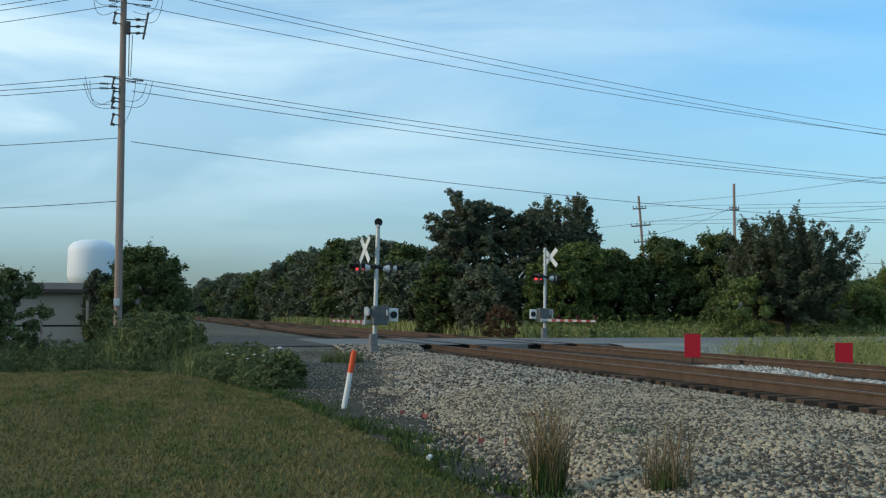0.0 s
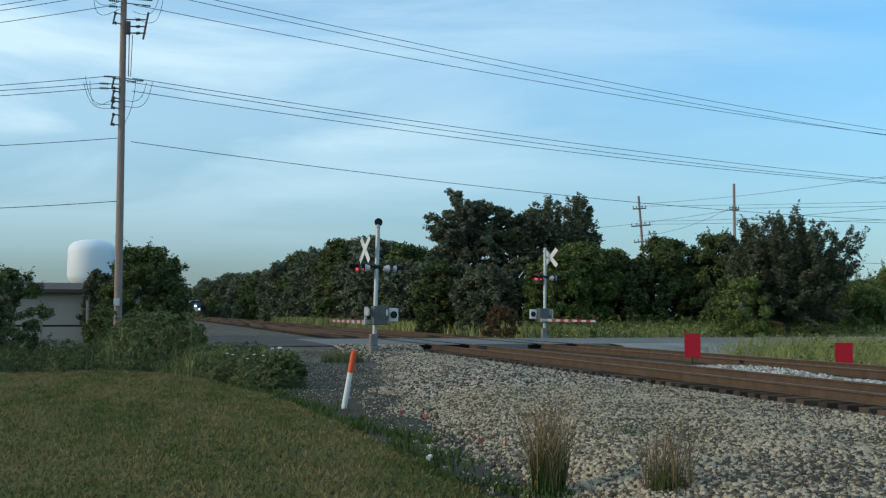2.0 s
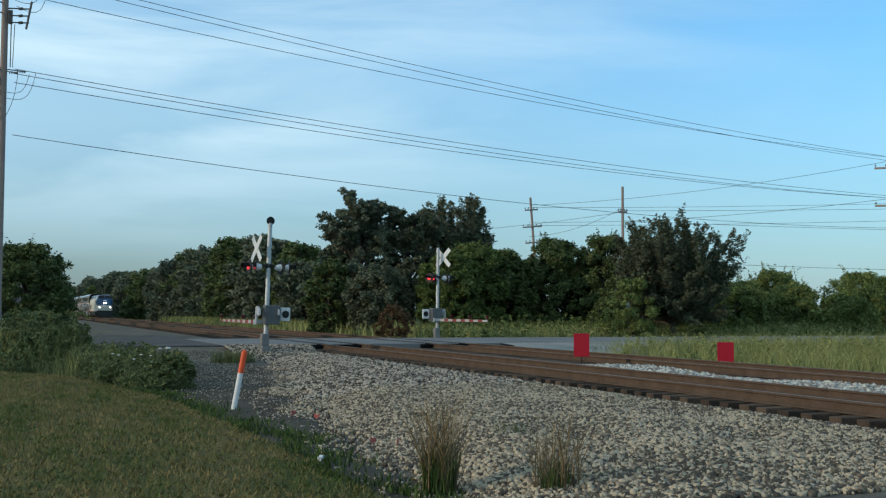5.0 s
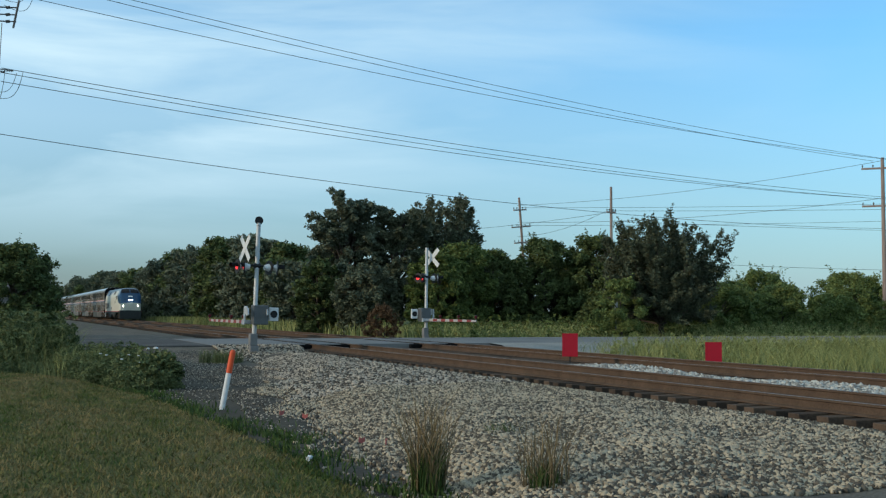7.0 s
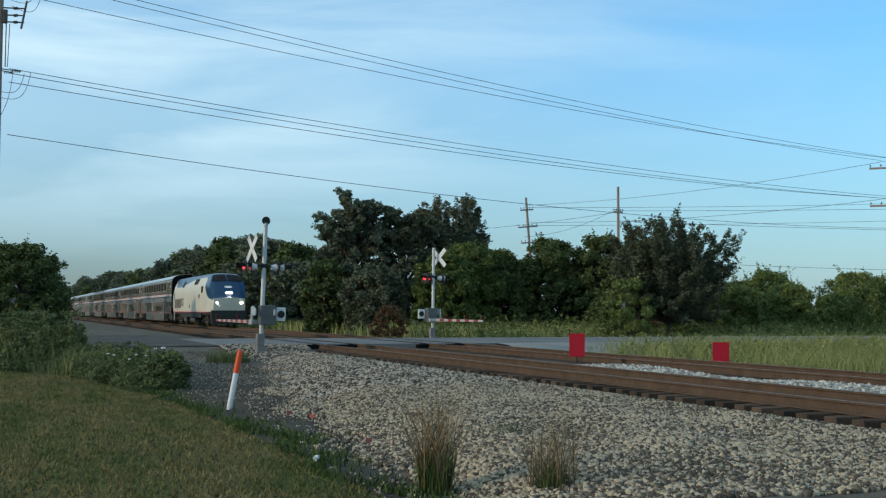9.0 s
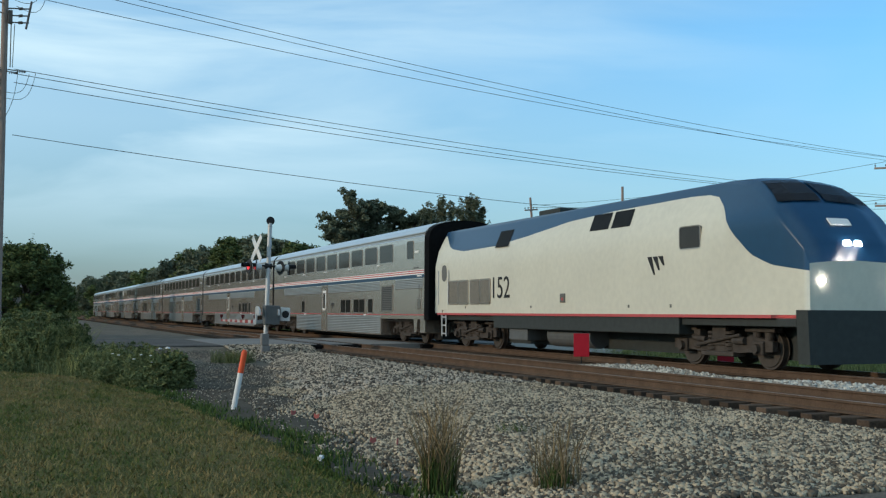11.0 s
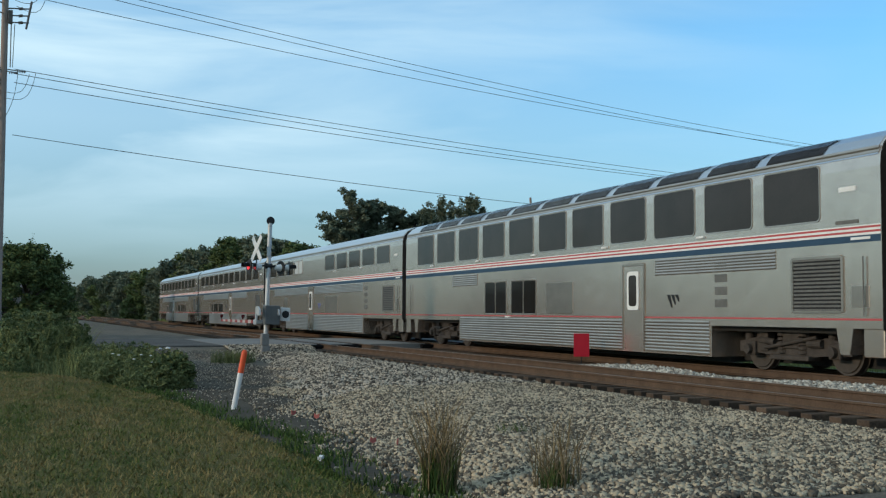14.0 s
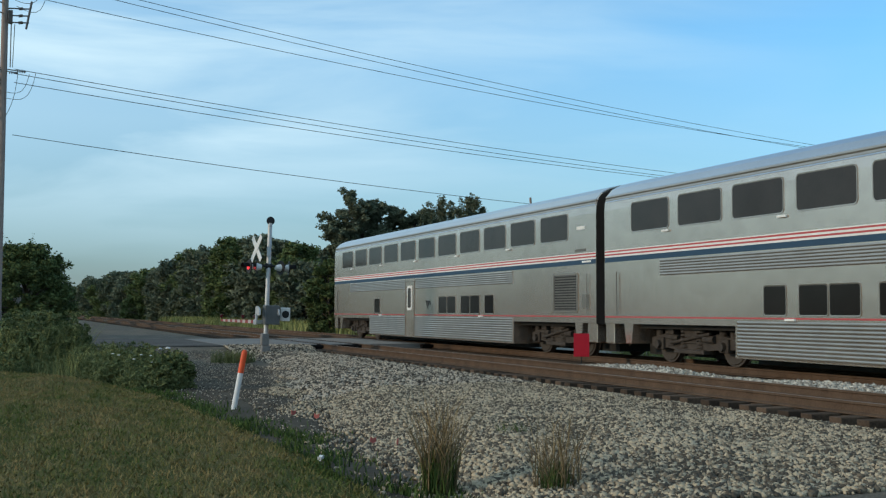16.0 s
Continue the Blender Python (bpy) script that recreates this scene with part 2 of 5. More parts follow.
def rod(bm, a, b, r0, r1=None, n=10, mi=0, caps=True):
    a, b = Vector(a), Vector(b)
    r1 = r0 if r1 is None else r1
    r = bmesh.ops.create_cone(bm, cap_ends=caps, segments=n, radius1=r0, radius2=max(r1, 0.0005), depth=(b - a).length)
    m = Matrix.Translation((a + b) / 2) @ (b - a).to_track_quat("Z", "Y").to_matrix().to_4x4()
    bmesh.ops.transform(bm, matrix=m, verts=r["verts"])
    for f in {f for v in r["verts"] for f in v.link_faces}:
        f.material_index = mi
    return bm


def plate(bm, pts, axis, lo, hi, mi=0):
    """A flat outline with thickness; pts in the plane across axis ('x' takes y, z)."""
    def p(a, b, c):
        return {"x": (c, a, b), "y": (a, c, b), "z": (a, b, c)}[axis]
    v0 = [bm.verts.new(p(a, b, lo)) for a, b in pts]
    v1 = [bm.verts.new(p(a, b, hi)) for a, b in pts]
    n = len(pts)
    fs = [bm.faces.new(v0[::-1]), bm.faces.new(v1)]
    fs += [bm.faces.new((v0[i], v0[(i + 1) % n], v1[(i + 1) % n], v1[i])) for i in range(n)]
    for f in fs:
        f.material_index = mi
    bmesh.ops.recalc_face_normals(bm, faces=fs)
    return bm


def rounded(y0, y1, z0, z1, r, n=4):
    out = []
    for cy, cz, a0 in ((y1 - r, z1 - r, 0), (y0 + r, z1 - r, 90), (y0 + r, z0 + r, 180), (y1 - r, z0 + r, 270)):
        out += [(cy + r * math.cos(radians(a0 + 90 * i / n)), cz + r * math.sin(radians(a0 + 90 * i / n))) for i in range(n + 1)]
    return out


def soup(name, verts, faces, material, smooth=False):
    """A mesh from arrays made by code: verts (n, 3) and faces (m, k)."""
    me = bpy.data.meshes.new(name)
    verts, faces = np.asarray(verts, np.float32), np.asarray(faces, np.int32)
    k = faces.shape[1]
    me.vertices.add(len(verts))
    me.vertices.foreach_set("co", verts.ravel())
    me.loops.add(faces.size)
    me.loops.foreach_set("vertex_index", faces.ravel())
    me.polygons.add(len(faces))
    me.polygons.foreach_set("loop_start", np.arange(0, faces.size, k, dtype=np.int32))
    me.update(calc_edges=True)
    me.validate()
    me.materials.append(material)
    if smooth:
        me.shade_smooth()
    return me
# ---------------------------------------------------------------- ground
NEAR, FAR = 11.75, 16.22        # centre lines of the two tracks
R0, R1 = 40.0, 49.0             # edges of the road, along y


def strip(name, xs, zs, ys, material, label, category, wob=0.0, top=0.0):
    """A sheet of ground along the tracks: heights zs at xs, rows at ys, slightly uneven."""
    xs = np.asarray(xs, float)
    V, F = [], []
    for y in ys:
        for x, z in zip(xs, zs):
            V.append((x + wob * noise.noise(Vector((x * 0.7, y * 0.35, 3.3))), y, z + top * noise.noise(Vector((x * 0.8, y * 0.5, 0)))))
    n = len(xs)
    for j in range(len(ys) - 1):
        for i in range(n - 1):
            F.append((j * n + i, j * n + i + 1, (j + 1) * n + i + 1, (j + 1) * n + i))
    ob = new(name, soup(name, V, F, material, True))
    return tagged(ob, label, category, kind="structure")


far_rows = [-20, -5, 0] + list(np.arange(2, 60, 0.8)) + list(np.arange(60, 160, 6)) + [180, 220, 300, 420, 600, 900]
gx = np.concatenate([-np.geomspace(2500, 30, 14), np.arange(-26, 70, 4), np.geomspace(72, 2500, 14)])
gy = np.concatenate([[-600, -200, -60, -20], np.arange(0, 120, 4), np.geomspace(125, 4000, 18)])
strip("ground", gx, np.full(len(gx), -0.56), gy, M["field"], "rough green and brown field around the tracks", "ground", 0, 0.03)


def ballast_edge(y):
    """Where the ballast begins beside the soil; past the road a gravel service lane takes its place."""
    return np.interp(y, [-20, 7, 9.6, 14.4, 22.5, 30, 39, 50, 60, 900], [3.1, 3.2, 3.45, 4.2, 5.4, 6.9, 8.0, 4.0, 1.8, 1.8])


def ballast_z(x, y):
    """The ballast rises in a bank from its foot, runs level, and drops beside the tie ends."""
    f = np.clip((x - ballast_edge(y)) / 2.0, 0, 1)
    bank = -0.53 + 0.29 * f * f * (3 - 2 * f)
    ripple = 0.028 * np.sin(1.7 * x + 0.55 * y) * np.sin(0.8 * y - 0.5 * x + 1.0) + 0.016 * np.sin(3.1 * x - 1.3 * y)
    road = np.clip((y - 35.4) / 4.0, 0, 1) * np.clip((53.5 - y) / 3.5, 0, 1) * np.clip((9.8 - x) / 0.8, 0, 1)
    bank = bank * (1 - road) - 0.06 * road
    return bank + ripple * (1 - road) * np.clip((10.2 - x) / 0.8, 0, 1) - 0.045 * np.clip((x - 9.9) / 0.4, 0, 1)


V, F = [], []
bxs = np.arange(1.4, 11.05, 0.24)
for y in far_rows:
    V += [(x, y, float(ballast_z(x, y)) + 0.02 * noise.noise(Vector((x * 1.5, y * 1.1, 0)))) for x in bxs]
for j in range(len(far_rows) - 1):
    for i in range(len(bxs) - 1):
        o = j * len(bxs) + i
        F.append((o, o + 1, o + len(bxs) + 1, o + len(bxs)))
tagged(new("gravel_shoulder", soup("gravel_shoulder", V, F, M["gravel"], True)), "grey crushed stone shoulder and lane beside the tracks", "gravel", kind="structure")
strip("track_bed", [10.72, 10.95, 12.6, 13.2, 14, 14.8, 15.4, 17.0, 17.7, 18.6, 20.2, 21.5], [-0.36, -0.205, -0.2, -0.19, -0.19, -0.19, -0.2, -0.2, -0.2, -0.24, -0.4, -0.6], far_rows,
      M["bed"], "rust-brown stained ballast bed under the tracks", "track bed", 0.05, 0.02)
strip("pale_verge", [18.9, 19.6, 20.3, 21.0, 21.6], [-0.30, -0.28, -0.30, -0.40, -0.6], list(np.arange(4, 40, 0.7)), M["paler"], "pale fine gravel strip beside the far track", "gravel", 0.5, 0.05)
V, F, srows = [], [], list(np.arange(-19.6, 39.4, 0.5))
for y in srows:
    e = float(ballast_edge(y)) + 0.25 + 0.45 * noise.noise(Vector((y * 0.8, 4, 1)))
    for i in range(11):
        x = 1.6 + (e - 1.6) * i / 10
        V.append((x, y, -0.485 + 0.035 * noise.noise(Vector((x * 1.3, y * 0.9, 8))) - (0.10 if i == 10 else 0)))
for j in range(len(srows) - 1):
    for i in range(10):
        F.append((j * 11 + i, j * 11 + i + 1, j * 11 + i + 12, j * 11 + i + 11))
tagged(new("soil_strip", soup("soil_strip", V, F, M["soil"], True)), "bare dark grey soil between lawn and gravel", "soil", kind="structure")


def lawn_edge(y):
    return float(np.interp(y, [-20, 8, 13, 17.7, 21.5, 24.7, 27.5, 29.2, 29.6], [3.0, 3.2, 3.2, 3.0, 2.7, 2.0, 0.9, -0.6, -3.0]))


def lawn_z(x, y, e):
    return -0.35 + 0.05 * noise.noise(Vector((x * 0.3, y * 0.3, 5))) + 0.05 * math.exp(-((x - 0.5) / 1.8) ** 2) - 0.1 * max(0, 1 - (e - x) / 0.35) ** 2 - 0.09 * min(1.0, max(0.0, (x - 0.5) / 2.7)) ** 1.3


V, F, cols = [], [], 40
rows = list(np.arange(-12, 29.6, 0.4))
for y in rows:
    e = lawn_edge(y) + 0.22 * noise.noise(Vector((y * 0.9, 1, 2)))
    for i in range(cols):
        u = i / (cols - 1)
        x = -45 + (e + 45) * (1 - (1 - u) ** 2.2)
        z = lawn_z(x, y, e)
        V.append((x, y, z))
for j in range(len(rows) - 1):
    for i in range(cols - 1):
        F.append((j * cols + i, j * cols + i + 1, (j + 1) * cols + i + 1, (j + 1) * cols + i))
tagged(new("lawn", soup("lawn", V, F, M["lawn"], True)), "mown green lawn with dry brown mower tracks", "lawn", kind="structure")

bm = bmesh.new()
for x0, x1, z0, z1 in ((7.2, 10.86, -0.5, -0.012), (11.2, 12.3, -0.4, -0.012), (12.72, 15.28, -0.4, -0.012), (15.62, 16.82, -0.4, -0.012), (17.18, 140, -0.5, -0.012)):
    box(bm, x0, x1, R0, R1, z0, z1, 0.01)
tagged(part("road", bm, M["road"]), "worn grey asphalt road across the tracks", "road", kind="structure")
bm = bmesh.new()
box(bm, -80, 7.194, R0 - 0.6, R1 + 0.6, -0.5, -0.02, 0.01)
tagged(part("road", bm, M["darkroad"]), "darker approach of the crossing road", "road", kind="structure")


for X in (NEAR, FAR):
    for a, b in ((-0.90, -0.80), (-0.70, -0.52), (0.52, 0.70), (0.80, 0.90)):
        tagged(part("crossing_pad", box(bmesh.new(), X + a, X + b, R0 - 0.25, R1 + 0.25, -0.2, -0.006, 0.004), M["rubber"]), "black rubber pad beside a rail in the road", "crossing pad", "crossing pads", "structure")
    tagged(part("pad_end", box(bmesh.new(), X - 1.25, X + 1.25, R0 - 0.5, R0 - 0.26, -0.22, -0.03, 0.03), M["rubber"]), "dark worn end of the crossing panels", "crossing pad", "crossing pads", "structure")
for x0, x1 in ((7.2, 10.3), (18.6, 140)):
    for ye, yo in ((R0, R0 - 4.0), (R1, R1 + 3.0)):
        n = int((x1 - x0) / 1.5)
        V, F = [], []
        for i in range(n + 1):
            x = x0 + (x1 - x0) * i / n
            w = 0.5 * noise.noise(Vector((x * 0.4, yo, 4)))
            for f, z in ((0.0, -0.016), (0.3, -0.06), (0.65, -0.25), (1.0, -0.6)):
                V.append((x, ye + (yo - ye) * f + w * f, z + 0.04 * f * noise.noise(Vector((x, f * 3, 9)))))
        for i in range(n):
            for k in range(3):
                F.append((4 * i + k, 4 * i + k + 1, 4 * i + k + 5, 4 * i + k + 4))
        tagged(new("road_shoulder", soup("road_shoulder", V, F, M["pale"], True)), "pale gravel shoulder sloping from the road", "road shoulder", kind="structure")

# ---------------------------------------------------------------- tracks
RAIL = [(-0.07, -0.18), (0.07, -0.18), (0.07, -0.165), (0.012, -0.14), (0.012, -0.045), (0.036, -0.035), (0.036, -0.006), (0.028, 0.0), (-0.028, 0.0), (-0.036, -0.006), (-0.036, -0.035), (-0.012, -0.045), (-0.012, -0.14), (-0.07, -0.165)]


def rail_mesh():
    bm = bmesh.new()
    plate(bm, RAIL, "y", -25, 900, 0)
    bm.normal_update()
    for f in bm.faces:
        if f.normal.z > 0.9 and f.calc_center_median().z > -0.01:
            f.material_index = 1
    return mesh_of(bm, "rail", [M["rust"], M["head"]])


RM = rail_mesh()
bm = box(bmesh.new(), -1.3, 1.3, -0.115, 0.115, -0.18, 0, 0.012)
TIE = mesh_of(bm, "tie", M["tie"])
tracks = []
for X, nm in ((NEAR, "near"), (FAR, "far")):
    tr = thing("railway_track", pose(X, 0, 0), "railway track of rusty steel rails on wooden ties", "railway track", "two parallel tracks", "structure")
    tracks.append(tr)
    for s in (-1, 1):
        part("rail", RM, None, tr, "rusty steel rail with worn head", pose(s * 0.7535, 0, 0))
    bm = bmesh.new()
    for k in range(300):
        y = 40.2 + 0.5 * k
        box(bm, -1.3 + 0.04 * math.sin(k * 7.1), 1.3, y - 0.115, y + 0.115, -0.36, -0.182)
    tagged(part("far_ties", bm, M["tie"], tr), kind="stuff")


# ---------------------------------------------------------------- train
L = 25.91
HALF = 1.55
SIDE = [(1.55, 0.95), (1.55, 3.95), (1.535, 4.16), (1.47, 4.36), (1.33, 4.52), (1.08, 4.65), (0.75, 4.74), (0.4, 4.79), (0.0, 4.81)]
GRID = [1.42 + 2.083 * k for k in range(11)]


def wheel_mesh(r=0.457):
    bm = bmesh.new()
    rod(bm, (-0.07, 0, r), (0.06, 0, r), r, r, 28)
    rod(bm, (0.06, 0, r), (0.09, 0, r), r + 0.025, r + 0.02, 28)
    rod(bm, (-0.10, 0, r), (-0.07, 0, r), r * 0.86, r * 0.9, 28)
    rod(bm, (-0.20, 0, r), (-0.10, 0, r), 0.13, 0.15, 14)
    return mesh_of(bm, "wheel", M["wheel"])


WHEEL = wheel_mesh()


def truck(parent, u, base=1.3):
    """A two-axle truck centred u metres ahead of the car's rear end."""
    bm = bmesh.new()
    for s in (-1, 1):
        x = s * 1.05
        plate(bm, [(-base - 0.42, 0.40), (-base - 0.42, 0.62), (-base + 0.3, 0.74), (-0.55, 0.62), (0.55, 0.62), (base - 0.3, 0.74), (base + 0.42, 0.62), (base + 0.42, 0.40), (base - 0.25, 0.38), (0.6, 0.34), (-0.6, 0.34), (-base + 0.25, 0.38)], "x", x - 0.07, x + 0.07)
        for a in (-base, base):
            box(bm, x - 0.14, x + 0.14, a - 0.17, a + 0.17, 0.32, 0.63, 0.03)
            rod(bm, (x * 1.14, a, 0.46), (x * 1.22, a, 0.46), 0.11, 0.10, 12)
        for a in (-0.32, 0.32):
            for k in range(5):
                rod(bm, (x * 1.02, a, 0.40 + 0.09 * k), (x * 1.02, a, 0.46 + 0.09 * k), 0.13, 0.13, 12)
        box(bm, x - 0.18, x + 0.18, -0.6, 0.6, 0.26, 0.36, 0.02)
        rod(bm, (x * 1.16, -0.85, 0.75), (x * 1.16, 0.75, 0.5), 0.04, 0.04, 8)
        box(bm, x - 0.1, x + 0.1, 0.75, 1.0, 0.42, 0.86, 0.02)
    box(bm, -1.0, 1.0, -0.3, 0.3, 0.45, 0.85, 0.03)
    for s in (-1, 1):
        for a in (-base, base):
            rod(bm, (s * 1.02, a - 0.2, 0.64), (s * 1.02, a - 0.2, 0.84), 0.10, 0.10, 12)
            rod(bm, (s * 1.02, a + 0.2, 0.64), (s * 1.02, a + 0.2, 0.84), 0.10, 0.10, 12)
            box(bm, s * 1.02 - 0.12, s * 1.02 + 0.12, a - 0.5, a + 0.5, 0.82, 0.92, 0.02)
        rod(bm, (s * 1.15, -0.55, 0.62), (s * 1.15, -0.95, 0.62), 0.09, 0.09, 12)
        rod(bm, (s * 1.15, 0.5, 0.62), (s * 1.15, 0.98, 0.66), 0.07, 0.07, 12)
        box(bm, s * 1.12 - 0.05, s * 1.12 + 0.05, -0.25, 0.25, 0.5, 0.95, 0.02)
    tk = part("truck", bm, M["truck"], parent, "dusty brown steel truck", pose(0, -u, 0))
    for a in (-base, base):
        for s in (-1, 1):
            part("wheel", WHEEL, None, tk, "", pose(s * 0.78, a, 0, 0, 0, 0 if s < 0 else 180))
    return tk


def pane(parent, u0, u1, z0, z1, material=None, name="window", r=0.09, x=HALF):
    bm = bmesh.new()
    plate(bm, rounded(-u1, -u0, z0, z1, r), "x", -x - 0.008, x + 0.008, 0)
    w = part(name, bm, material or M["glass"], parent)
    bm = bmesh.new()
    out, inn = rounded(-u1 - 0.026, -u0 + 0.026, z0 - 0.026, z1 + 0.026, r + 0.018), rounded(-u1, -u0, z0, z1, r)
    for s in (-1,):
        a = [bm.verts.new((s * (x + 0.014), p, q)) for p, q in out]
        b = [bm.verts.new((s * (x + 0.012), p, q)) for p, q in inn]
        c = [bm.verts.new((s * (x - 0.01), p, q)) for p, q in out]
        d = [bm.verts.new((s * (x - 0.01), p, q)) for p, q in inn]
        n = len(a)
        for i in range(n):
            j = (i + 1) % n
            bm.faces.new((a[i], a[j], b[j], b[i]))
            bm.faces.new((a[i], a[j], c[j], c[i]))
            bm.faces.new((b[i], b[j], d[j], d[i]))
    bmesh.ops.recalc_face_normals(bm, faces=bm.faces[:])
    part("window_frame", bm, M["flute"], w)
    return w


def vent(parent, u0, u1, z0, z1, x=HALF, n=None, material=None):
    bm = bmesh.new()
    box(bm, -x - 0.006, x + 0.006, -u1, -u0, z0, z1)
    v = part("vent", bm, M["dark"], parent, "dark louvred vent")
    n = n or int((z1 - z0) / 0.075)
    bm = bmesh.new()
    for k in range(n):
        z = z0 + (k + 0.5) * (z1 - z0) / n
        box(bm, -x - 0.022, x + 0.022, -u1 + 0.03, -u0 - 0.03, z - 0.02, z + 0.02)
    part("louvres", bm, material or M["grille"], v)
    bm = bmesh.new()
    for a, b, c, d in ((u0 - 0.03, u0 + 0.03, z0, z1), (u1 - 0.03, u1 + 0.03, z0, z1), (u0 + 0.03, u1 - 0.03, z0 - 0.03, z0 + 0.02), (u0 + 0.03, u1 - 0.03, z1 - 0.02, z1 + 0.03)):
        box(bm, -x - 0.026, x + 0.026, -b, -a, c, d)
    part("vent_frame", bm, M["flute"], v)


def side_door(parent, u, x=HALF):
    bm = bmesh.new()
    box(bm, -x - 0.012, x + 0.012, -u - 0.48, -u + 0.48, 0.34, 2.42, 0.006)
    d = part("door", bm, M["steel"], parent, "closed steel side door")
    bm = bmesh.new()
    for s in (-0.5, 0.5):
        box(bm, -x - 0.03, x + 0.03, -u + s - 0.03, -u + s + 0.03, 0.34, 2.46)
    box(bm, -x - 0.03, x + 0.03, -u - 0.47, -u + 0.47, 2.42, 2.48)
    part("door_frame", bm, M["flute"], d)
    bm = bmesh.new()
    plate(bm, rounded(-u - 0.27, -u + 0.27, 1.30, 2.28, 0.1), "x", -x - 0.035, x + 0.035)
    part("door_window_frame", bm, M["white"], d)
    bm = bmesh.new()
    plate(bm, rounded(-u - 0.18, -u + 0.18, 1.40, 2.18, 0.09), "x", -x - 0.042, x + 0.042)
    part("door_window", bm, M["glass"], d)


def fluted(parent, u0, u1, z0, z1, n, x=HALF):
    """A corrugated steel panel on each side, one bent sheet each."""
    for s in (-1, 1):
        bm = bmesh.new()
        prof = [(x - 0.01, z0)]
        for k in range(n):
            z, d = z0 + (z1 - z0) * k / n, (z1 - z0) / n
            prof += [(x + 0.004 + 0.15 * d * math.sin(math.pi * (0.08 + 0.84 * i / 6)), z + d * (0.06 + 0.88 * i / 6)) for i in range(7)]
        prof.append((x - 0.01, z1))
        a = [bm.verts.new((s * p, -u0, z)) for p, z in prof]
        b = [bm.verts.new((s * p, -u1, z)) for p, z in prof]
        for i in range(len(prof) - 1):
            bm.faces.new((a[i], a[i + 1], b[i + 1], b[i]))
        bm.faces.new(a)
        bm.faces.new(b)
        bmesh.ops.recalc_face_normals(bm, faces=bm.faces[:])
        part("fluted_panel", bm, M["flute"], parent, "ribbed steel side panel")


def emblem(parent, u, z, w, x=HALF, m="dark"):
    """Three plain slanted bars."""
    for k in range(3):
        bm = bmesh.new()
        a, h = u + 0.27 * w * k, w * (0.5 - 0.12 * k)
        plate(bm, [(-a, z + w * 0.3), (-a - 0.22 * w, z + w * 0.3), (-a - 0.22 * w - 0.3 * h, z + w * 0.3 - h), (-a - 0.16 * w - 0.3 * h, z + w * 0.3 - h)], "x", -x - 0.008, -x + 0.01)
        part("emblem_bar", bm, M[m], parent)


def access_panel(parent, u0, u1, z0, z1):
    bm = bmesh.new()
    box(bm, -HALF - 0.012, -HALF + 0.02, -u1, -u0, z0, z1, 0.006)
    part("access_panel", bm, M["flute"], parent, "flush steel access panel")


